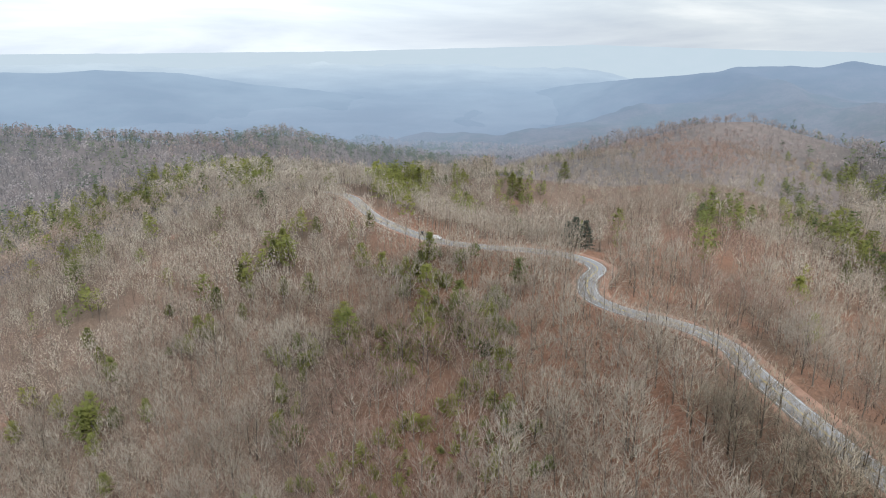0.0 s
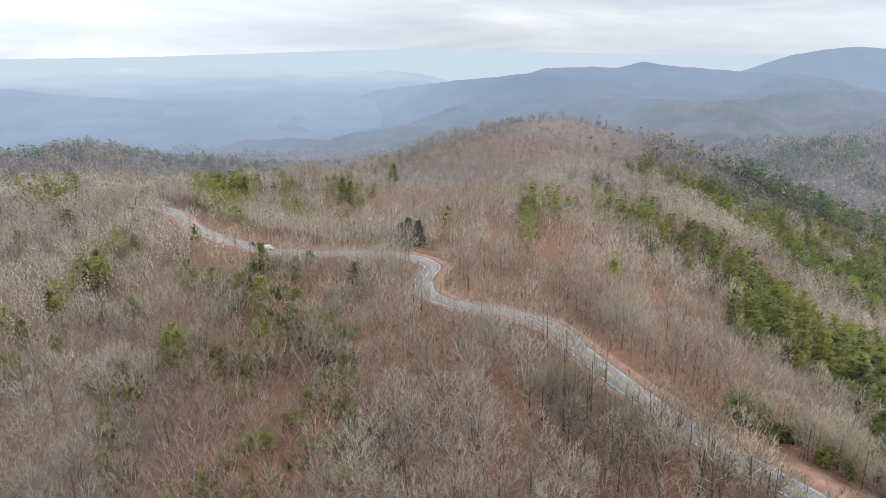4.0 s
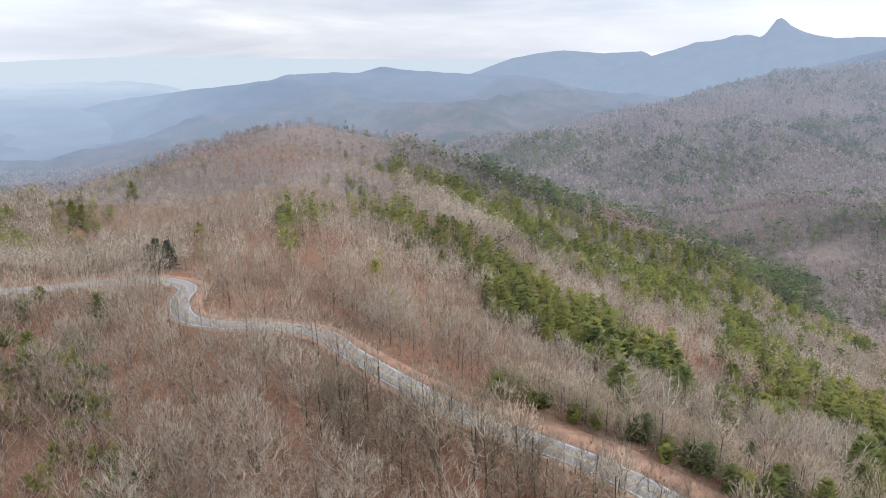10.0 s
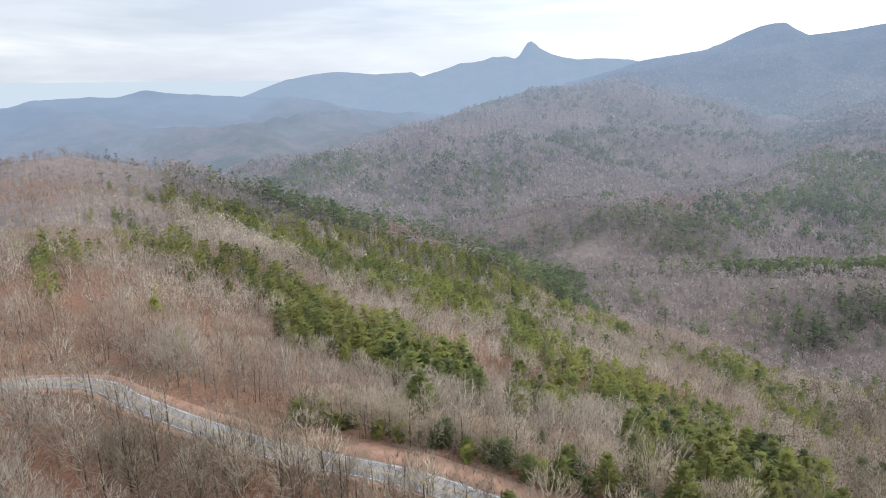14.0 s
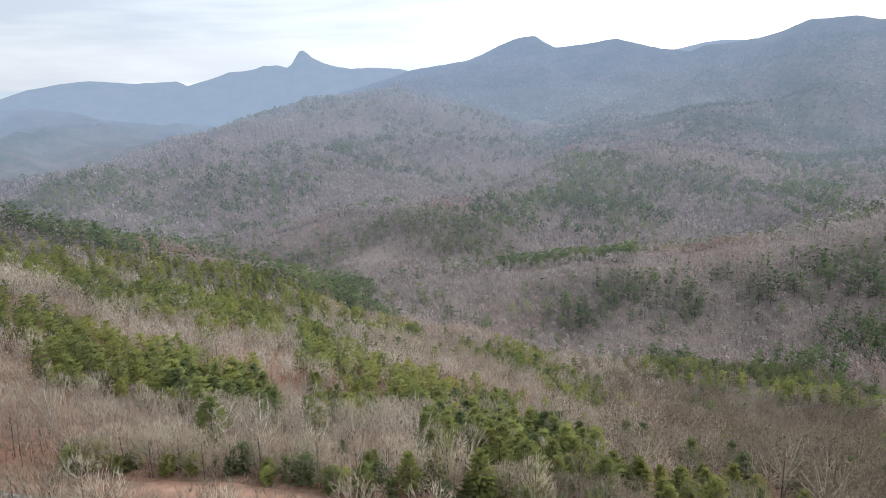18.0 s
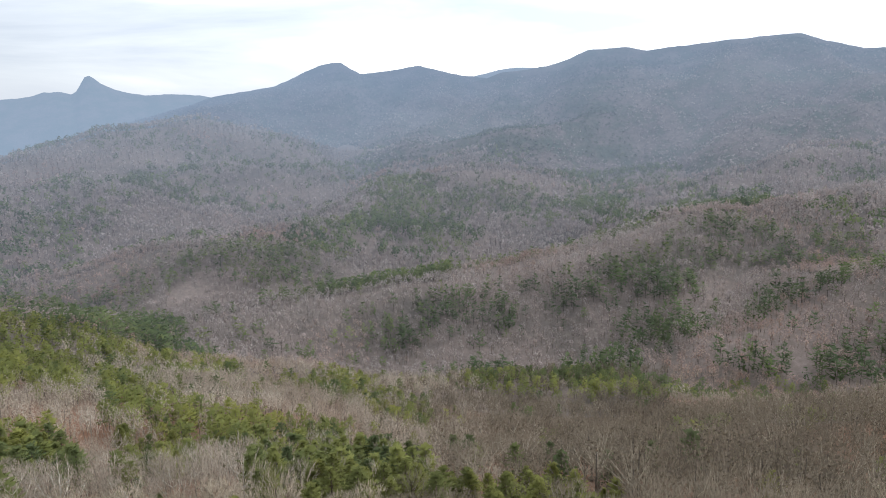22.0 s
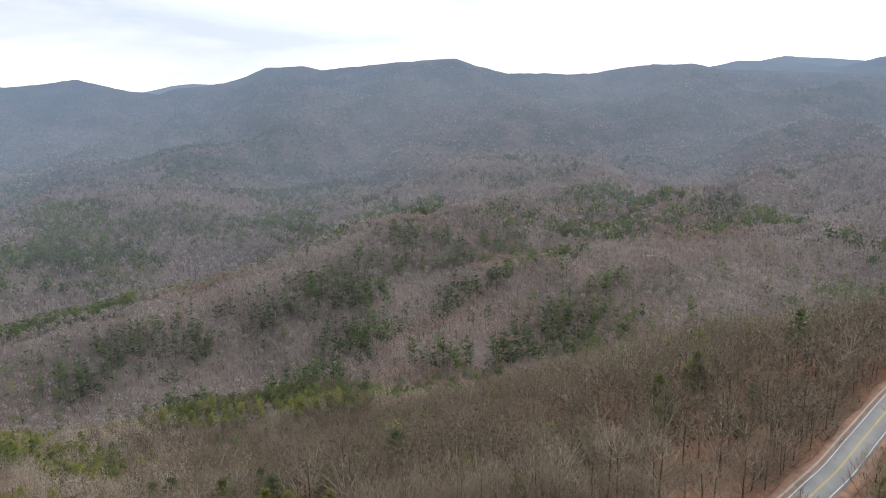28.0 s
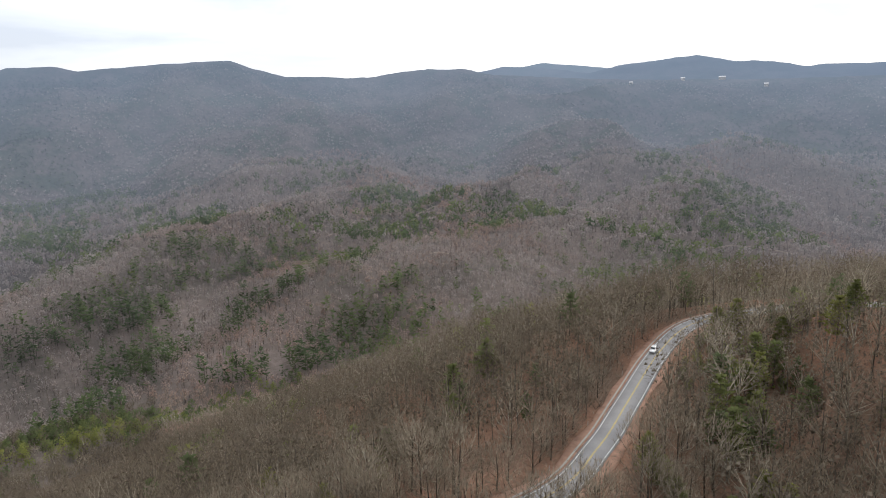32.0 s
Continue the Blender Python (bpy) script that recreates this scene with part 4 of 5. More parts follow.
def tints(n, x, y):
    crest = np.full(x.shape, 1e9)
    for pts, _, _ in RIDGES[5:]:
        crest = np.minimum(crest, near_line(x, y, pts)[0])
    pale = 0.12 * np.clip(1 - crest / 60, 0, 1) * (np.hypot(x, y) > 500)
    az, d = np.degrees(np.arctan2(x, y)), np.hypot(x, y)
    # tone shifts by bearing and distance from the camera, beyond each tree's own
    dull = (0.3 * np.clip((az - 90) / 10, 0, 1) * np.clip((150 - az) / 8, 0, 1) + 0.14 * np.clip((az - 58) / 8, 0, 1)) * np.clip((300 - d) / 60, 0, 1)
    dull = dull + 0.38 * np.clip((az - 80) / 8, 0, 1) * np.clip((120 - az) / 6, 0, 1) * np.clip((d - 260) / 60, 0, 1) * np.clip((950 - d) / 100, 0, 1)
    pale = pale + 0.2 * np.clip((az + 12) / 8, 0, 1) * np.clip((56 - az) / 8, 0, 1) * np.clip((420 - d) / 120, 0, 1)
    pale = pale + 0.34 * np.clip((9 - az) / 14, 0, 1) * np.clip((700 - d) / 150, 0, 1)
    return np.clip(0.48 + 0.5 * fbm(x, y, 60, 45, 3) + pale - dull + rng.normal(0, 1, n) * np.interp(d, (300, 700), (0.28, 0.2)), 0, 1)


def reds(x, y):
    az, d = np.degrees(np.arctan2(x, y)), np.hypot(x, y)
    s = np.clip(fbm(x, y, 190, 55, 3) * 1.5 - 0.15, 0, 0.7)
    for a, r, da, dr in REDS:
        s = np.maximum(s, np.clip(1.4 - ((az - a) / da) ** 2 - ((d - r) / dr) ** 2, 0, 0.9))
    return np.clip(s + rng.normal(0, 0.15, len(x)), 0, 1)


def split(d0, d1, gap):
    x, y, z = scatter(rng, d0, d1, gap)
    # trees the camera can't see are thinned to about one in eight
    k = camera_sees(x, y, z) | (rng.random(len(x)) < 0.12)
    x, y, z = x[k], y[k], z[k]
    pine = rng.random(len(x)) < pine_share(x, y)
    if d0 < 200:
        _a = np.degrees(np.arctan2(x, y))
        pine &= ~((_a > 98) & (_a < 141) & (rng.random(len(x)) < 0.3))
        pine &= ~((_a < 42) & (np.hypot(x, y) < 190))
        pine &= (near_line(x, y, ROAD)[0] > 18) | ((_a > 60) & (_a < 100))
    # lower trees above the valley side of the road
    az, d = np.degrees(np.arctan2(x, y)), np.hypot(x, y)
    low = np.where((az > 30) & (az < 95) & (d < 270) & (d > np.interp(az, _ra[_o], _rr[_o])), 0.72, 1.0)
    out = []
    for m in (~pine, pine):
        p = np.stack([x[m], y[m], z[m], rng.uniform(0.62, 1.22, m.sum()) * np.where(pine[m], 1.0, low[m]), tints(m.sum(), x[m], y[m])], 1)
        out.append(p)
    return out


def bare_set(seed, n, tall, limbs, branches, twigs, wide, tw, start, haze):
    """A few leafless shapes for the woods."""
    g = np.random.default_rng(seed)
    return [joined([(a, [0]), (b, [2, 1])]) for a, b in (bare_tree(seed + i, tall * g.uniform(0.85, 1.15), limbs, branches, twigs, wide * g.uniform(0.8, 1.25), 3, tw, start * g.uniform(0.8, 1.15), True, haze) for i in range(n))]


BARE1 = bare_set(100, 8, 12.8, 12, 4, 5, 0.27, 0.085, 0.34, (100, 0.75))


def crown_tree(seed, limbs, sprays, size, stem=0.2, fine=0.0, pads=20, pad=0.6, stout=1.0):
    """A leafless tree of the middle distance: stem, upswept limbs and a rounded, ragged crown of twigs."""
    g = np.random.default_rng(seed)
    B = Bits()
    tall = g.uniform(11.5, 14.5)
    wide = tall * g.uniform(0.22, 0.32) * stout
    tall = tall / stout ** 0.6
    B.limb(np.array([0, 0, -0.8]), np.array([g.normal() * 0.4, g.normal() * 0.4, tall * 0.8]), stem, stem * 0.4, 3, 0)
    for k in range(limbs):
        q, w = k * 2.4 + g.uniform(-0.4, 0.4), g.uniform(0.1, 0.9)
        b = np.array([math.cos(q) * wide * math.sqrt(1 - w * w), math.sin(q) * wide * math.sqrt(1 - w * w), tall * (0.66 + 0.36 * w)])
        B.blade(np.array([0, 0, tall * g.uniform(0.32, 0.55)]), b * g.uniform(0.98, 1.06), stem * 1.2, g, 2)
    shell(B, g, sprays, wide, tall * 0.34, tall * 0.66, size, 1, -0.6, fine)
    shell(B, g, pads, wide * 0.88, tall * 0.31, tall * 0.64, pad, 1, -0.5)
    return B.arrays()


def far_pine(seed, n=16):
    g = np.random.default_rng(seed)
    B = Bits()
    B.blade(np.array([0, 0, -0.5]), np.array([0, 0, 13.0]), 0.4, g, 1)
    shell(B, g, n, 3.9, 5.6, 7.2, 1.45, 0)
    return B.arrays()


PINE1 = [joined([(a, [1]), (b, [0, 1])]) for a, b in (pine_tree(300 + i, 13.5, 11, 6, 8, 0.2, 0.29, 0.64, 4) for i in range(5))]
PINE2 = [joined([(a, [1]), (b, [0, 1])]) for a, b in (pine_tree(320 + i, 13.5, 9, 4, 4, 0.24, 0.3, 0.85, 3) for i in range(5))]
PINE2B = [joined([(a, [1]), (b, [0, 1])]) for a, b in (pine_tree(340 + i, 13.5, 7, 4, 1, 0.26, 0.30, 1.55, 3) for i in range(5))]
OAK1 = [crown_tree(140 + i, 15, 110, 0.75, 0.16, 0.07, 60, 0.32, 1.3) for i in range(8)]
BARE2 = [crown_tree(200 + i, 6, 54, 0.95, 0.14, 0.09, 48, 0.34) for i in range(8)]
BARE2B = [crown_tree(220 + i, 3, 28, 1.0, 0.18, 0.16, 30, 0.55) for i in range(8)]
BARE2C = [crown_tree(240 + i, 2, 12, 0.95, 0.24, 0.3, 18, 0.85) for i in range(8)]
BARE3 = [crown_tree(400 + i, 1, 5, 1.25, 0.4, 0.5, 10, 1.5) for i in range(8)]
PINE3 = [far_pine(420 + i) for i in range(6)]

near_bare, near_pine = split(80, 150, 4.6)
b1, p1 = split(150, 260, 5.3)
b2, p2 = split(260, 440, 6.3)
b2b, p2b = split(440, 640, 6.6)
b3, p3 = split(640, 1150, 8.4)
b4, p4 = split(1150, 1600, 10.6)
b5, p5 = split(1600, 2100, 14.5)
for far_set, grow in ((b3, 1.05), (p3, 1.45), (b4, 1.25), (p4, 1.6), (b5, 1.4), (p5, 1.55)):
    far_set[:, 3] *= grow
p3[np.degrees(np.arctan2(p3[:, 0], p3[:, 1])) < 10, 3] *= 0.6
near_pine[:, 3] *= 0.72
_a = np.degrees(np.arctan2(p1[:, 0], p1[:, 1]))
p1[(_a > 55) & (_a < 100), 3] *= 0.75
for far_set in (b2, p2, b2b, p2b, b3, p3):
    # trees on the near crest, shrunk so that the skyline fits the camera's view
    _a, _d = np.degrees(np.arctan2(far_set[:, 0], far_set[:, 1])), np.hypot(far_set[:, 0], far_set[:, 1])
    far_set[(_a > 4) & (_a < 30) & (_d > 380) & (_d < 820), 3] *= 0.58
MB, MP = woods_mats(False)
MO = oak_mats()
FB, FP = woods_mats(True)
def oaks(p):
    """True past about bearing 84, where darker rounded oaks replace tall poplars."""
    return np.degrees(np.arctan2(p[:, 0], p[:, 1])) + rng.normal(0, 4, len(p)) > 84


def broad(p):
    """Broad old oaks stand wider apart."""
    q = p[rng.random(len(p)) < 0.72].copy()
    q[:, 3] = np.clip(q[:, 3] * 1.25, 0.8, 1.45)
    return q


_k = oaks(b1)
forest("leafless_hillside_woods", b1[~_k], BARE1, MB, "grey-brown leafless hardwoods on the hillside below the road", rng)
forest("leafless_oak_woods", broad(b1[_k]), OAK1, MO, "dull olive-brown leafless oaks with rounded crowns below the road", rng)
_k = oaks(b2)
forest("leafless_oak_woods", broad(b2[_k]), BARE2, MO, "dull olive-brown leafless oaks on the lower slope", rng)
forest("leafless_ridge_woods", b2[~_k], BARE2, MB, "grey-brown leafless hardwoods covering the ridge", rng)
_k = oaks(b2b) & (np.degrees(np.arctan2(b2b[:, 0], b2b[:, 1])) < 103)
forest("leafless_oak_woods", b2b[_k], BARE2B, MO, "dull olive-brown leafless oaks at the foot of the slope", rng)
forest("leafless_crest_woods", b2b[~_k], BARE2B, MB, "grey-brown leafless hardwoods along the ridge crest", rng)
forest("pine_hillside_woods", p1, PINE1, MP, "yellow-green pines among bare trees on the hillside", rng)
forest("pine_ridge_woods", np.concatenate([p2, p2b]), PINE2, MP, "green pine stands on the flank of the ridge", rng)
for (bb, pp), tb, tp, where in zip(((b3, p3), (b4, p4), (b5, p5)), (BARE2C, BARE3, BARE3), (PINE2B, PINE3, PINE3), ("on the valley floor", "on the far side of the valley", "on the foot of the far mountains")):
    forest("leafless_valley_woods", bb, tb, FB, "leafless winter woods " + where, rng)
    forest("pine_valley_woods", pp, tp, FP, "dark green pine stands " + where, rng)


def mountain_crown(seed, n=6):
    """A crown on the far mountains, set nearer than they look: a few ragged sprays."""
    g = np.random.default_rng(seed)
    B = Bits()
    shell(B, g, n, 4.0, 4.5, 8.0, 2.4, 0)
    return B.arrays()


def mountain_woods(slope, count, where):
    x, y, z = SLOPES[slope]
    r, c = x.shape
    # rows are spread by their true area, which grows with distance
    i = rng.uniform(2, r - 2.6, count)
    j = rng.uniform(0, c - 1.02, count)
    i0, j0 = i.astype(int), j.astype(int)
    fi, fj = i - i0, j - j0
    lerp = lambda a: (a[i0, j0] * (1 - fi) + a[i0 + 1, j0] * fi) * (1 - fj) + (a[i0, j0 + 1] * (1 - fi) + a[i0 + 1, j0 + 1] * fi) * fj
    px, py, pz = lerp(x), lerp(y), lerp(z)
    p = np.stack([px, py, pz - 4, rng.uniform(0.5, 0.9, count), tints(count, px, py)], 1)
    green = fbm(px, py, 260, 77, 4) * 3 + 0.1 > rng.random(count)
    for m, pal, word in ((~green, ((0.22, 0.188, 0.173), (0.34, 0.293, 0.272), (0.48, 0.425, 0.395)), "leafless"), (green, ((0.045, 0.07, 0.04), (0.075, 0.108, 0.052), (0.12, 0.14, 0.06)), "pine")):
        # haze is painted into these crowns as well
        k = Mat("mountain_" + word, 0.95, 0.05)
        paint_haze(k, k.ramp(k.attr("tint"), (0, pal[0]), (0.5, pal[1]), (1, pal[2])))
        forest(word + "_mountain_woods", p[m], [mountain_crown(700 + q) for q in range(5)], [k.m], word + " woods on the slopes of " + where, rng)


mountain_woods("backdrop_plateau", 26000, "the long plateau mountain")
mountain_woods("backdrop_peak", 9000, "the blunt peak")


def shrub(seed):
    """A leafless sapling clump: rods that fork into fine brush."""
    g = np.random.default_rng(seed)
    B = Bits()
    for k in range(6):
        a = np.array([g.normal() * 0.8, g.normal() * 0.8, -0.2])
        d = up_dir(g, 0.05, 0.9)
        b = a + d * g.uniform(1.6, 3.6)
        B.blade(a, b, 0.12, g, 0)
        for _ in range(4):
            q = a + (b - a) * g.uniform(0.3, 0.95)
            B.blade(q, q + (d * 0.4 + g.normal(size=3) * 0.5) * 1.3, 0.10, g, 1)
    return B.arrays()


sx, sy, sz = scatter(rng, 85, 270, 4.0, clear=-0.8)
forest("undergrowth", np.stack([sx, sy, sz, rng.uniform(0.6, 1.3, len(sx)), tints(len(sx), sx, sy) * 0.6], 1), [shrub(450 + i) for i in range(6)], MB,
       "reddish-brown leafless saplings and brush", rng, "undergrowth")


def laurel(seed):
    """A low evergreen bush of broad-leaved sprays."""
    return joined([(pine_tree(seed, 4.2, 6, 7, 7, 0.08, 0.42, 0.5, 3)[1], [0, 1])])


lx, ly, lz = scatter(rng, 95, 260, 4.0)
lrd, _ = near_line(lx, ly, ROAD_COARSE)
laz, ld = np.degrees(np.arctan2(lx, ly)), np.hypot(lx, ly)
outer = ld > np.interp(laz, _ra[_o], _rr[_o])
veil_ = (laz > -15) & (laz < 6) & (ld > 160) & (ld < 255) & (fbm(lx, ly, 30, 61, 3) > -0.15)
lk = (veil_ | (outer & (lrd < 21) & (laz > 38) & (laz < 92)) | (outer & (lrd < 48) & (laz > 39) & (laz < 62) & (rng.random(len(lx)) < 0.4)) | ((fbm(lx, ly, 50, 131, 3) > 0.36) & ((laz < 10) | (laz > 40))) | (~outer & (lrd < 14) & (laz > 146))) & (rng.random(len(lx)) < 0.6)
forest("evergreen_undergrowth", np.stack([lx, ly, lz, rng.uniform(0.5, 1.0, len(lx)) * np.where((outer & (lrd < 19)) | veil_, 1.5, 1.0), tints(len(lx), lx, ly)], 1)[lk], [laurel(470 + i) for i in range(5)], MP,
       "dark green evergreen laurel thickets under bare trees", rng, "undergrowth")


# ---- single trees near the hovering point ----
def tree_thing(name, trunk, crown, mats_t, mats_c, label, category, place, group):
    tv, tf, tm = trunk
    cv, cf, cm = crown
    ob = new(name)
    mesh_object("trunk", tv, tf, mats_t, ob, index=tm * 0)
    cn, cf = crown_normals(cv, cf)
    set_normals(mesh_object("crown", cv, cf, mats_c, ob, index=cm).data, cn)
    tagged(ob, label, category, group)
    ob.matrix_basis = place
    return ob


def spot(p, turn):
    return Matrix.Translation((p[0], p[1], p[2])) @ Matrix.Rotation(turn, 4, "Z") @ Matrix.Diagonal((p[3], p[3], p[3], 1))


# the 300 nearest the road, in view past 92 m, are trees of their own
order = np.argsort(near_line(near_bare[:, 0], near_bare[:, 1], ROAD)[0] + 200.0 * (np.hypot(near_bare[:, 0], near_bare[:, 1]) < 92))
rest = near_bare[order[300:]]
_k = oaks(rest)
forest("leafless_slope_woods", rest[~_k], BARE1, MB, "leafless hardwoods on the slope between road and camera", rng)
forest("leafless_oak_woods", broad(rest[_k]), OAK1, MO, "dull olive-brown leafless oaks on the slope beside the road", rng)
near_bare = near_bare[order[:300]]
KINDS = ((15.0, 14, 6, 7, 0.25, 0.38), (14.0, 13, 6, 7, 0.29, 0.34), (16.0, 13, 6, 7, 0.23, 0.42), (12.5, 13, 6, 7, 0.33, 0.3), (15.0, 14, 6, 7, 0.27, 0.4), (13.0, 13, 6, 8, 0.3, 0.36))
first = {}
# oaks that hug the clay verge on the valley side
hug = []
for k in range(0, len(ROAD) - 1):
    a_, c_ = np.array(ROAD[k][:2]), np.array(ROAD[k + 1][:2])
    _a = math.degrees(math.atan2(a_[0], a_[1]))
    if (108 < _a < 152 or 36 < _a < 86) and (not hug or math.hypot(*(a_ - hug[-1][1])) > 4.6):
        t_ = (c_ - a_) / np.linalg.norm(c_ - a_)
        q_ = a_ + np.array([-t_[1], t_[0]]) * (rng.uniform(7.6, 10.0) if _a > 100 else rng.uniform(12.0, 16.5))
        hug.append((q_, a_))
hx = np.array([h[0] for h in hug])
near_bare = np.concatenate([near_bare[:300 - len(hx)], np.stack([hx[:, 0], hx[:, 1], height(hx[:, 0], hx[:, 1]), rng.uniform(0.6, 0.95, len(hx)), np.zeros(len(hx))], 1)])
for i, p in enumerate(near_bare):
    _a = math.degrees(math.atan2(p[0], p[1]))
    # two in three on the camera side of the road also take oak colours
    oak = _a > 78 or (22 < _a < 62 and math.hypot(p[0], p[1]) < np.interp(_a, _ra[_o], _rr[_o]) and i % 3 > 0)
    low = oak or (30 < _a < 88 and math.hypot(p[0], p[1]) > np.interp(_a, _ra[_o], _rr[_o]))
    k = (oak, low, i % len(KINDS))
    q = spot(p, rng.uniform(0, 6.28))
    if k not in first:
        tall, li, br, tw, sp, st = KINDS[k[2]]
        t, c = bare_tree(500 + k[2] + 20 * oak + 40 * low, tall * (0.88 if low else 1), li, br - 1, tw - 1, sp * (1.25 if low else 1), 6, 0.055, st * (0.6 if low else 1), False, (330 if low else 220, 0.62))
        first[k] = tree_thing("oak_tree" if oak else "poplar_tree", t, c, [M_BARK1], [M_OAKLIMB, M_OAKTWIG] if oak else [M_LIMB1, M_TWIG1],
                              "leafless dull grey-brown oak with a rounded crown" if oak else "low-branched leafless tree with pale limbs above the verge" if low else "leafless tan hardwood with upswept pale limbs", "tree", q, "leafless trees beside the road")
    else:
        o = copy_thing(first[k], Matrix())
        o.matrix_basis = q
first = []
for i, p in enumerate(near_pine[:120]):
    k = i % 4
    q = spot(p, rng.uniform(0, 6.28))
    if i < 4:
        t, c = pine_tree(600 + k, (13, 11, 14, 9)[k], 14, 8, 14, (0.2, 0.12, 0.3, 0.08)[k], 0.3, 0.45)
        first.append(tree_thing("pine_tree", t, c, [M_PBARK], [M_NEEDLE1, M_PBARK], "bushy yellow-green pine on the slope", "tree", q, "pines beside the road"))
    else:
        o = copy_thing(first[k], Matrix())
        o.matrix_basis = q


# ---- single trees that stand out ----
def stand(az, d, size=1.0):
    x, y = polar(np.array([float(az)]), np.array([float(d)]))
    return [float(x[0]), float(y[0]), float(height(x, y)[0]), size]


# pines by the road and in the bare woods: bearing, distance, size, shape
LONE_PINES_NORTH = (
    (-14.0, 294, 0.95, 0), (-13.2, 300, 1.1, 1), (-16.7, 284, 0.9, 2), (-18.8, 274, 0.9, 1), (-13.4, 260, 0.8, 0), (-22.5, 292, 0.7, 3),
    (-6.1, 289, 0.8, 2), (-1.9, 247, 0.9, 1), (-1.2, 252, 1.0, 0), (-27.5, 234, 0.9, 3), (-28.5, 299, 0.9, 1), (-27.9, 277, 0.8, 2),
    (-10.5, 307, 0.8, 0), (9.9, 470, 1.25, 0), (6.3, 418, 1.2, 1), (5.7, 424, 1.1, 2), (-2.0, 428, 1.2, 1), (-0.9, 432, 1.15, 0),
)
LONE_PINES_BEND = (
    (0.2, 436, 1.0, 3), (1.5, 207, 0.8, 3), (-0.4, 212, 0.7, 3), (57.0, 101, 0.85, 1), (62.5, 128, 0.9, 3), (52.4, 249, 1.2, 1),
    (51.2, 252, 1.1, 2), (58.0, 270, 1.1, 1), (61.4, 261, 1.0, 0), (33.8, 308, 1.0, 2), (31.0, 319, 1.0, 0), (68.7, 131, 1.0, 1),
    (143.8, 140, 0.85, 1), (145.0, 137, 0.9, 3), (146.2, 133, 0.8, 3), (152.8, 140, 1.0, 1), (150.6, 134, 0.85, 3), (149.0, 187, 0.85, 1),
)
LONE_PINES_VERGE = (
    (150.8, 168, 0.95, 3), (152.4, 173, 0.9, 1), (148.6, 226, 1.15, 1), (150.0, 232, 1.2, 0), (130.2, 229, 0.9, 2), (127.3, 207, 0.8, 3),
    (156.9, 214, 1.2, 0), (157.8, 222, 1.1, 2), (153.2, 220, 1.0, 1), (67.9, 138, 0.9, 1), (62.3, 133, 0.75, 3), (50.0, 247, 1.1, 1),
    (49.2, 252, 1.0, 0), (57.6, 264, 1.0, 2), (68.6, 270, 1.1, 1),
)
LONE_PINES = LONE_PINES_NORTH + LONE_PINES_BEND + LONE_PINES_VERGE
made = []
for i, (az, d, size, shape) in enumerate(LONE_PINES):
    q = spot(stand(az, d, size * 0.85), rng.uniform(0, 6.28))
    mine = [m for m in made if m[0] == shape]
    if mine:
        copy_thing(mine[0][1], Matrix()).matrix_basis = q
    else:
        tr, cr_ = pine_tree(620 + shape, (14, 13, 15, 9)[shape], 15, 8, 15, (0.18, 0.1, 0.28, 0.05)[shape], (0.28, 0.34, 0.26, 0.4)[shape], 0.5)
        made.append((shape, tree_thing("pine_tree", tr, cr_, [M_PBARK], [M_NEEDLE1, M_PBARK], ("tall pointed green pine among bare trees", "broad yellow-green pine among bare trees", "slender green pine with bare lower trunk", "low bushy pine branched to the ground")[shape],
                                       "tree", q, "single pines in the bare woods")))

M_DARK = mat_tree("hemlock_needles", (0.12, 0.132, 0.102), (0.156, 0.168, 0.12))
for az, d, size in ((11.0, 268, 0.95), (11.9, 272, 0.85), (10.4, 275, 0.75)):
    tr, cr_ = pine_tree(640 + int(d), 14, 15, 8, 13, 0.06, 0.3, 0.55)
    tree_thing("hemlock_tree", tr, cr_, [M_PBARK], [M_DARK, M_PBARK], "dark green hemlock beside the road bend", "tree", spot(stand(az, d, size), d), "dark hemlocks at the bend")

M_BLEACHED = mat_tree("bleached_limbs", (0.68, 0.635, 0.54), (0.75, 0.705, 0.60))
for k, (az, d, size, tall) in enumerate(((52.9, 139, 1.0, 13.5), (44.0, 158, 0.8, 13), (66.5, 146, 0.9, 12.5), (47.5, 146, 0.75, 12), (57.5, 137, 0.8, 12), (61.0, 141, 0.8, 12), (50.0, 150, 0.8, 13), (40.5, 172, 0.8, 13), (70.5, 150, 0.7, 12), (34.0, 196, 0.8, 13), (132.0, 158, 0.8, 12), (119.5, 142, 0.9, 12), (150.2, 152, 0.7, 12), (148.5, 200, 0.9, 13.5), (30.5, 205, 0.8, 13), (37.5, 186, 0.85, 13))):
    tr, cr_ = bare_tree(660 + k, tall, 17, 6, 5, 0.40, 7, 0.06, 0.22)
    tree_thing("spreading_tree", tr, cr_, [M_PALE], [M_BLEACHED, M_TWIG1], "wide-spreading leafless tree with bleached pale limbs", "tree", spot(stand(az, d, size * 1.15), k * 1.3), "pale spreading trees")

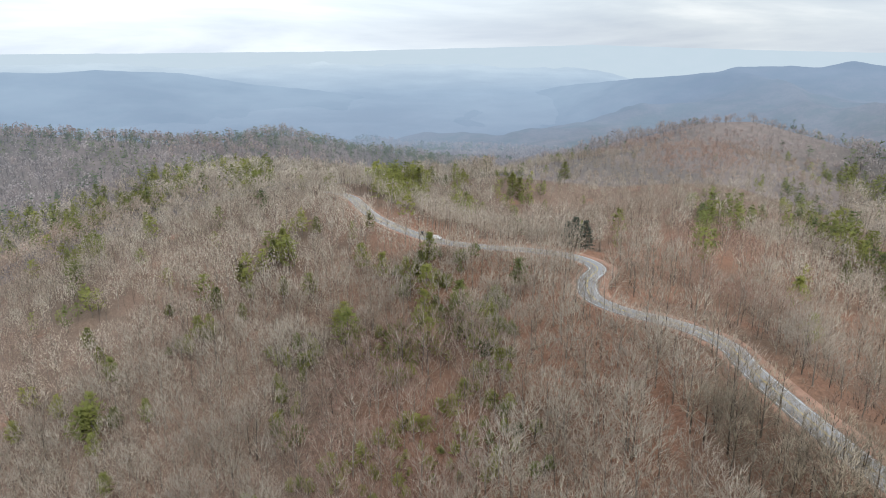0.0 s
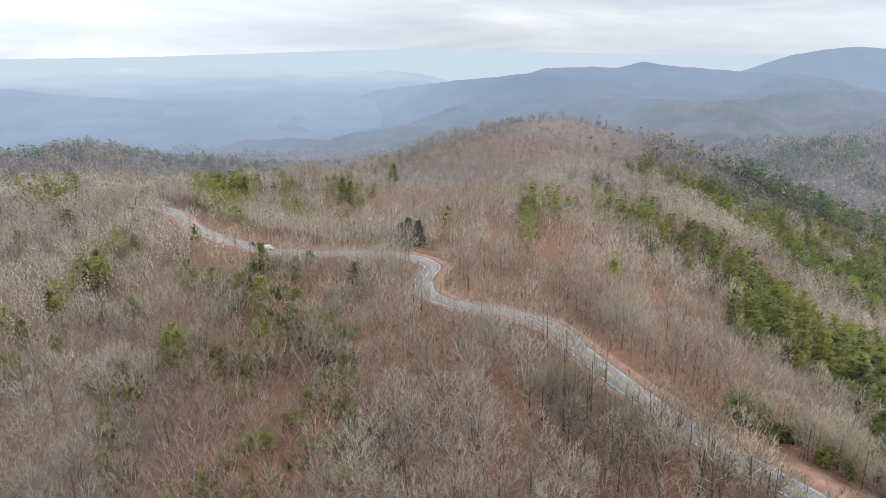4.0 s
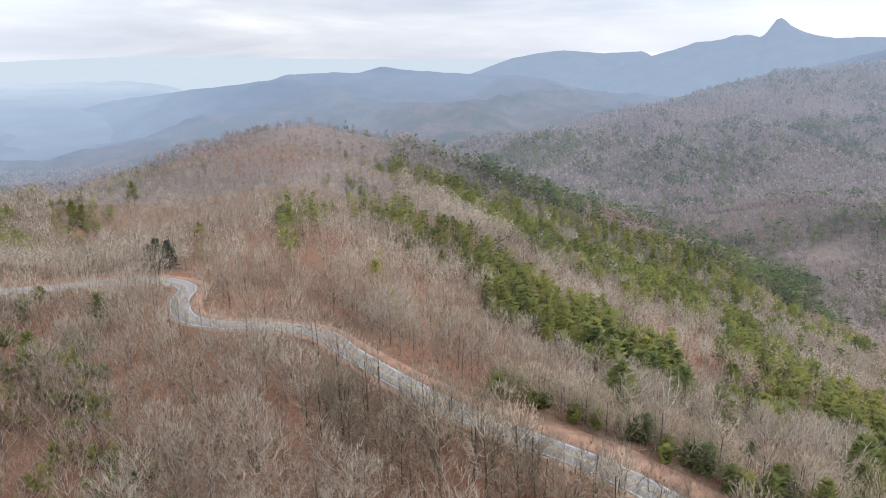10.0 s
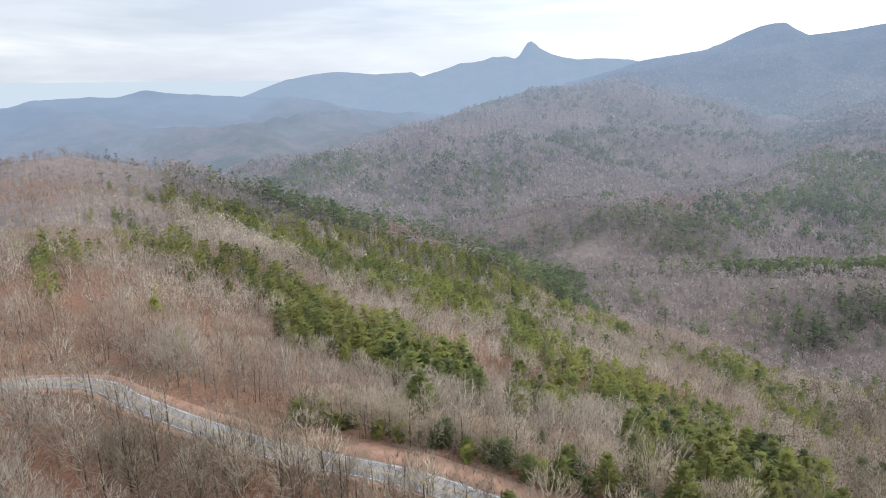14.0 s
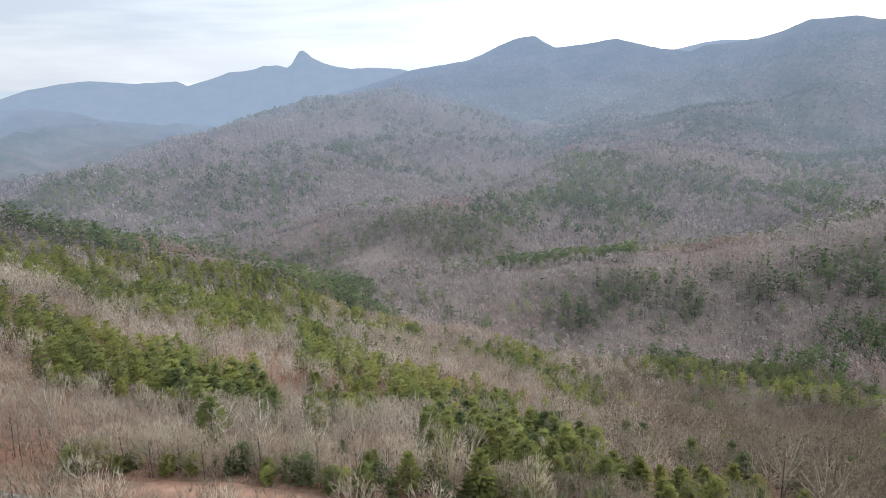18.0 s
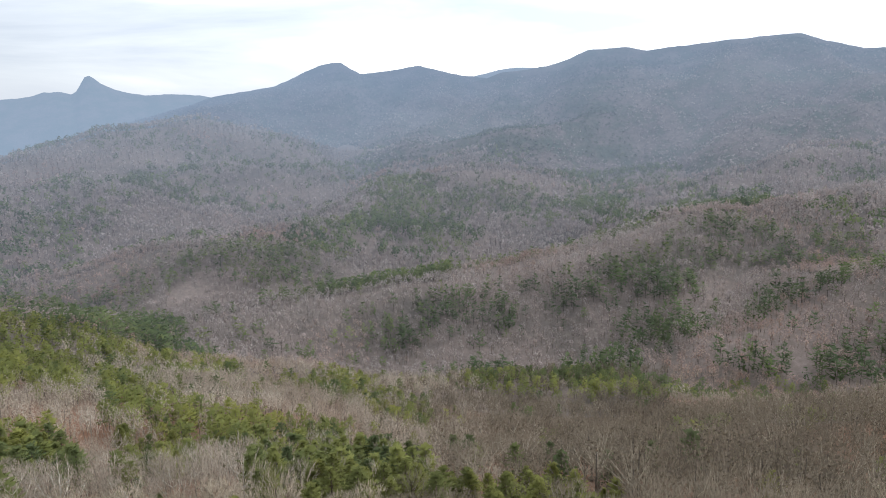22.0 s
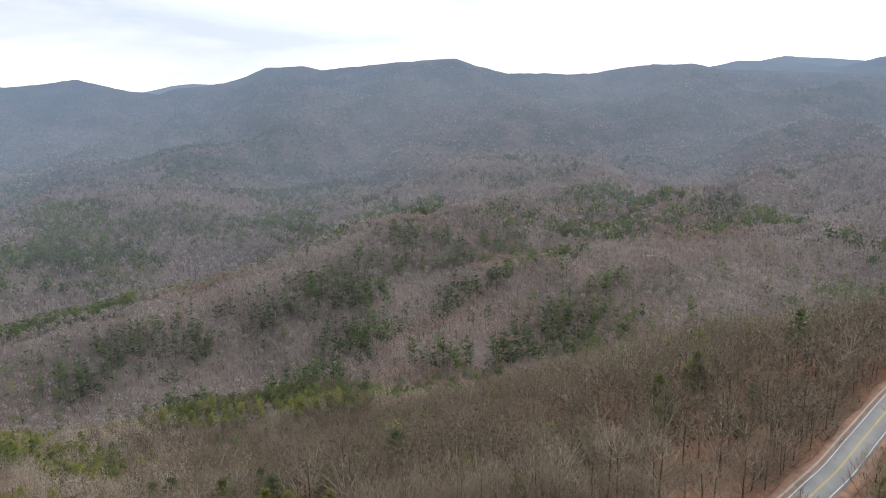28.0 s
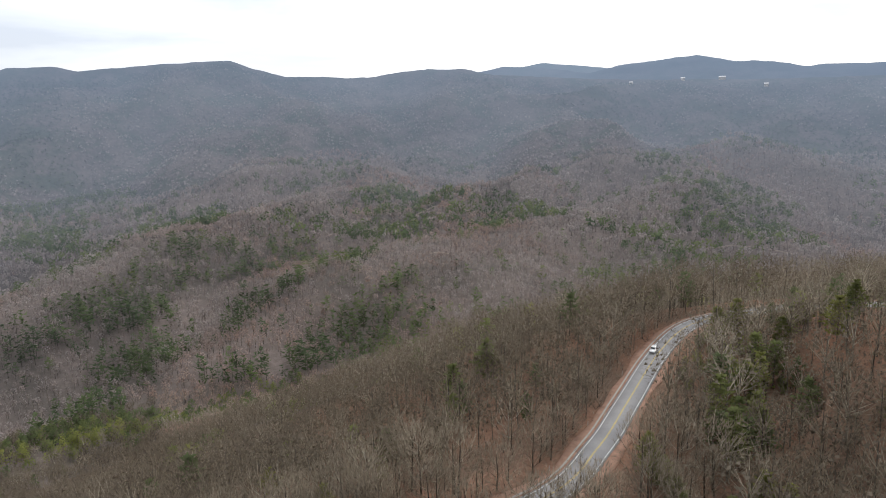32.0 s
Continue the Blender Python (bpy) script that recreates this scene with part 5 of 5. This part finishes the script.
# slim bare trees that stand free beside the asphalt
for k, (az, d, size) in enumerate(((37.0, 126, 0.95), (36.2, 127, 0.8), (44.5, 117, 0.6), (46.0, 115.5, 0.55), (50.0, 112, 0.6), (33.0, 136, 0.8), (28.0, 154, 0.9), (41.0, 120, 0.6), (136.5, 123, 0.6), (138.2, 132, 0.65), (22.5, 180, 0.8), (24.6, 170, 0.75))):
    tr, cr_ = bare_tree(680 + k, 13.5, 9, 4, 6, 0.17, 6, 0.055, 0.42)
    tree_thing("roadside_tree", tr, cr_, [M_BARK1], [M_BARK1, M_TWIG1], "slim leafless tree at the edge of the road", "tree", spot(stand(az, d, size), k), "slim roadside trees")


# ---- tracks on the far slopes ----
# track soil, with distance haze painted in
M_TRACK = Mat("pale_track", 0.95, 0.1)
M_TRACK = paint_haze(M_TRACK, M_TRACK.ramp(M_TRACK.noise(0.2, 5), (0.3, (0.32, 0.26, 0.22)), (0.7, (0.44, 0.37, 0.31))))
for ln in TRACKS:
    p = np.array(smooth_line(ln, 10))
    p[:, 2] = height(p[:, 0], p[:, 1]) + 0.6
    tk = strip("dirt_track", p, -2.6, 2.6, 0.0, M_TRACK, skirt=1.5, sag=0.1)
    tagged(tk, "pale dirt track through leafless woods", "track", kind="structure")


# ---- cars ----
def box_mesh(name, verts, faces, mat, parent, label=""):
    me = bpy.data.meshes.new(name)
    bm = bmesh.new()
    vs = [bm.verts.new(v) for v in verts]
    for f in faces:
        bm.faces.new([vs[i] for i in f])
    bmesh.ops.recalc_face_normals(bm, faces=bm.faces)
    bmesh.ops.bevel(bm, geom=bm.edges[:], offset=0.04, segments=2, affect="EDGES", clamp_overlap=True)
    bm.to_mesh(me)
    bm.free()
    me.materials.append(mat)
    ob = new(name, me)
    ob.parent = parent
    if label:
        tagged(ob, label)
    return ob


def loft(rings):
    """Corner rings joined into a closed hull."""
    v = [p for r in rings for p in r]
    n = len(rings[0])
    f = [tuple(range(n))[::-1], tuple(range(len(v) - n, len(v)))]
    for i in range(len(rings) - 1):
        for k in range(n):
            f.append((i * n + k, i * n + (k + 1) % n, (i + 1) * n + (k + 1) % n, (i + 1) * n + k))
    return v, f


def section(x, half, low, high, tuck=0.06):
    return [(x, -half, low), (x, half, low), (x, half, (low + high) / 2), (x, half - tuck, high), (x, -half + tuck, high), (x, -half, (low + high) / 2)]


def wheel_parts(parent, x, y, tyre, rim):
    for name, r, w, mat in (("tyre", 0.36, 0.24, tyre), ("rim", 0.22, 0.26, rim)):
        bm = bmesh.new()
        bmesh.ops.create_cone(bm, cap_ends=True, segments=20, radius1=r, radius2=r, depth=w)
        bmesh.ops.bevel(bm, geom=[e for e in bm.edges if abs(e.verts[0].co.z - e.verts[1].co.z) < 1e-4], offset=0.03, segments=2, affect="EDGES")
        bm.transform(Matrix.Translation((x, y, 0.36)) @ Matrix.Rotation(math.pi / 2, 4, "X"))
        me = bpy.data.meshes.new(name)
        bm.to_mesh(me)
        bm.free()
        me.materials.append(mat)
        o = new(name, me)
        if name == "tyre":
            o.parent = parent
            hub = o
        else:
            o.parent = hub


M_CARW = mat_plain("white_car_paint", (0.8, 0.8, 0.8), 0.25, 0.5, 0.02)
M_CARD = mat_plain("dark_car_paint", (0.05, 0.05, 0.055), 0.25, 0.5, 0.05)
M_GLASS = mat_plain("dark_glass", (0.02, 0.025, 0.03), 0.08, 0.6, 0.05)
M_TYRE = mat_plain("tyre_rubber", (0.03, 0.03, 0.03), 0.8, 0.2, 0.1)
M_RIM = mat_plain("alloy_rim", (0.5, 0.5, 0.52), 0.35, 0.5, 0.05, metal=0.9)
M_LAMP = mat_plain("lamp_lens", (0.75, 0.75, 0.72), 0.15, 0.5, 0.03)
M_TAIL = mat_plain("tail_lens", (0.35, 0.03, 0.03), 0.2, 0.5, 0.05)


def car(label, paint, place, tall=1.62):
    ob = new("car")
    tagged(ob, label, "car", "cars on the road")
    box_mesh("body", *loft([section(-2.3, 0.82, 0.42, 0.86), section(-2.1, 0.9, 0.3, 0.98), section(-0.6, 0.93, 0.26, 1.0), section(1.1, 0.93, 0.26, 0.98), section(2.0, 0.88, 0.3, 0.86), section(2.28, 0.76, 0.42, 0.72)]), paint, ob)
    box_mesh("cabin", *loft([section(-2.0, 0.78, 0.95, 1.05, 0.05), section(-1.6, 0.76, 0.95, tall - 0.06, 0.14), section(-0.2, 0.76, 0.95, tall, 0.14), section(0.45, 0.76, 0.95, tall - 0.08, 0.14), section(1.15, 0.78, 0.95, 1.0, 0.05)]), paint, ob)
    box_mesh("windscreen", [(0.56, -0.6, tall - 0.16), (0.56, 0.6, tall - 0.16), (1.1, 0.68, 1.04), (1.1, -0.68, 1.04), (0.50, -0.6, tall - 0.2), (0.50, 0.6, tall - 0.2), (1.0, 0.68, 1.0), (1.0, -0.68, 1.0)],
             [(0, 1, 2, 3), (4, 5, 6, 7), (0, 1, 5, 4), (1, 2, 6, 5), (2, 3, 7, 6), (3, 0, 4, 7)], M_GLASS, ob, "dark tinted glass")
    for s in (-1, 1):
        for x0, x1 in ((-1.45, -0.55), (-0.45, 0.5)):
            box_mesh("side_window", [(x0, s * 0.70, tall - 0.18), (x1, s * 0.70, tall - 0.18), (x1 + 0.15, s * 0.785, 1.06), (x0 - 0.05, s * 0.785, 1.06), (x0, s * 0.66, tall - 0.2), (x1, s * 0.66, tall - 0.2), (x1 + 0.15, s * 0.74, 1.06), (x0 - 0.05, s * 0.74, 1.06)],
                     [(0, 1, 2, 3), (4, 5, 6, 7), (0, 1, 5, 4), (1, 2, 6, 5), (2, 3, 7, 6), (3, 0, 4, 7)], M_GLASS, ob, "dark tinted glass")
        box_mesh("headlight", *loft([section(2.08, 0.16, 0.6, 0.76, 0.02), section(2.24, 0.13, 0.62, 0.74, 0.02)]), M_LAMP, ob).location = (0, s * 0.6, 0)
        box_mesh("tail_light", *loft([section(-2.3, 0.12, 0.66, 0.86, 0.02), section(-2.15, 0.12, 0.66, 0.88, 0.02)]), M_TAIL, ob).location = (0, s * 0.7, 0)
        for x in (-1.42, 1.42):
            wheel_parts(ob, x, s * 0.84, M_TYRE, M_RIM)
        box_mesh("mirror", *loft([section(0.72, 0.1, 1.02, 1.16, 0.02), section(0.86, 0.08, 1.03, 1.14, 0.02)]), paint, ob).location = (0, s * 1.02, 0)
    box_mesh("front_bumper", *loft([section(2.2, 0.74, 0.3, 0.5, 0.04), section(2.36, 0.66, 0.34, 0.48, 0.04)]), M_CARD, ob)
    ob.matrix_basis = place
    return ob


def on_road(az, side, ahead):
    """A pose on the road at a bearing, side metres to the valley side, ahead: 1 or -1 along the road."""
    k = min(range(len(ROAD) - 1), key=lambda i: abs(math.degrees(math.atan2(ROAD[i][0], ROAD[i][1])) - az))
    a, c = Vector(ROAD[k]), Vector(ROAD[k + 1])
    d = (c - a).normalized()
    p = a + Vector((-d.y, d.x, 0)) * side
    q = d * ahead
    return Matrix.Translation(p + Vector((0, 0, -0.03))) @ Matrix.Rotation(math.atan2(q.y, q.x), 4, "Z")


car("white sport utility vehicle driving on the road", M_CARW, on_road(144.3, 1.65, -1), 1.72)
car("white car driving on the road", M_CARW, on_road(-0.9, 1.65, 1), 1.5)
car("dark car driving behind a white one", M_CARD, on_road(-2.1, 1.65, 1), 1.5)

# ---- small roadside things ----
M_POST = mat_plain("weathered_post", (0.55, 0.54, 0.5), 0.7, 0.3, 0.15)
M_CONC = mat_plain("pale_gutter", (0.46, 0.42, 0.37), 0.9, 0.2, 0.2, 0.8)
k0 = min(range(len(ROAD)), key=lambda i: abs(math.degrees(math.atan2(ROAD[i][0], ROAD[i][1])) - 100))
gut = strip("road_gutter", ROAD[k0:], -4.3, -3.85, -0.02, M_CONC, skirt=0.3, sag=0.01)
tagged(gut, "narrow pale edge strip beside the asphalt", "kerb", kind="structure")
for az in (20, 40, 58, 137.8, 140.6, 143.2):
    m = on_road(az, 5.6, 1)
    post = new("marker_post")
    tagged(post, "pale roadside marker post in red clay", "post", "roadside marker posts")
    box_mesh("shaft", *loft([section(-0.06, 0.06, -0.4, 1.0, 0.01), section(0.06, 0.06, -0.4, 1.0, 0.01)]), M_POST, post)
    box_mesh("reflector", *loft([section(0.05, 0.05, 0.75, 0.95, 0.01), section(0.09, 0.05, 0.75, 0.95, 0.01)]), M_WHITE, post, "white reflector plate")
    post.matrix_basis = m


# ---- fallen logs ----
M_LOG = mat_plain("fallen_wood", (0.34, 0.29, 0.23), 0.9, 0.1, 0.25, 0.8)
for k in range(16):
    az, d = (8, 17, 13, 24, -6, 3, 30, 46, 40, 15, 140, 148, 153, 26, 20, 9)[k], (150, 142, 168, 178, 160, 172, 128, 158, 162, 226, 164, 150, 165, 220, 236, 186)[k]
    x, y, z, _ = stand(az, d)
    B = Bits()
    B.limb(np.array([-4.5, 0, 0.16]), np.array([4.5, 0.4, 0.22]), 0.2, 0.09, 7)
    B.limb(np.array([2.0, 0.2, 0.2]), np.array([4.0, 1.6, 0.5]), 0.07, 0.03, 5)
    v, f, m = B.arrays()
    a = k * 2.1
    e = [float(height(np.array([x + math.cos(a) * 4.5 * s]), np.array([y + math.sin(a) * 4.5 * s]))[0]) for s in (-1, 1)]
    log = mesh_object("fallen_log", v, f, [M_LOG])
    log.matrix_basis = Matrix.Translation((x, y, (e[0] + e[1]) / 2)) @ Matrix.Rotation(a, 4, "Z") @ Matrix.Rotation(-math.atan2(e[1] - e[0], 9.0), 4, "Y")
    tagged(log, "grey fallen tree trunk lying in leaf litter", "log", "fallen trunks")

# ---- far houses on the plateau ----
M_HOUSE = mat_plain("white_boards", (0.62, 0.62, 0.62), 0.7, 0.2, 0.05)
M_ROOF = mat_plain("pale_metal_roof", (0.72, 0.73, 0.74), 0.5, 0.4, 0.05)
M_PANE = mat_plain("dark_pane", (0.05, 0.06, 0.07), 0.2, 0.5, 0.05)
SX, SY, SZ = SLOPES["backdrop_plateau"]
for az, el, w in ((141.4, 1.15, 12), (145.2, 1.3, 14), (147.9, 1.5, 22), (151.0, 0.75, 13)):
    j = int(np.argmin(np.abs(np.degrees(np.arctan2(SX[-1], SY[-1])) - az)))
    els = np.degrees(np.arctan2(SZ[:, j] - EYE, np.hypot(SX[:, j], SY[:, j])))
    i = int(np.argmin(np.abs(els - el)))
    house = new("house")
    tagged(house, "small white far-off house on the wooded plateau", "house", "far houses on the plateau")
    h_, dp = 5.0, 9.0
    box_mesh("wall", *loft([[(-w / 2, -dp / 2, -4), (-w / 2, dp / 2, -4), (-w / 2, dp / 2, h_), (-w / 2, 0, h_ + 3), (-w / 2, -dp / 2, h_)], [(w / 2, -dp / 2, -4), (w / 2, dp / 2, -4), (w / 2, dp / 2, h_), (w / 2, 0, h_ + 3), (w / 2, -dp / 2, h_)]]), M_HOUSE, house)
    for s in (-1, 1):
        box_mesh("roof", *loft([[(-w / 2 - 0.6, 0, h_ + 3.1), (-w / 2 - 0.6, s * (dp / 2 + 0.6), h_ - 0.2), (-w / 2 - 0.6, s * (dp / 2 + 0.6), h_ + 0.1), (-w / 2 - 0.6, 0, h_ + 3.5)],
                                [(w / 2 + 0.6, 0, h_ + 3.1), (w / 2 + 0.6, s * (dp / 2 + 0.6), h_ - 0.2), (w / 2 + 0.6, s * (dp / 2 + 0.6), h_ + 0.1), (w / 2 + 0.6, 0, h_ + 3.5)]]), M_ROOF, house)
    for q in (-0.28, 0.0, 0.28):
        box_mesh("window", *loft([[(q * w - 0.8, -dp / 2 - 0.1, 1.2), (q * w - 0.8, -dp / 2 + 0.1, 1.2), (q * w - 0.8, -dp / 2 + 0.1, 3), (q * w - 0.8, -dp / 2 - 0.1, 3)], [(q * w + 0.8, -dp / 2 - 0.1, 1.2), (q * w + 0.8, -dp / 2 + 0.1, 1.2), (q * w + 0.8, -dp / 2 + 0.1, 3), (q * w + 0.8, -dp / 2 - 0.1, 3)]]), M_PANE, house)
    house.matrix_basis = Matrix.Translation((SX[i, j], SY[i, j], SZ[i, j] + 3)) @ Matrix.Rotation(radians(180 - az), 4, "Z")
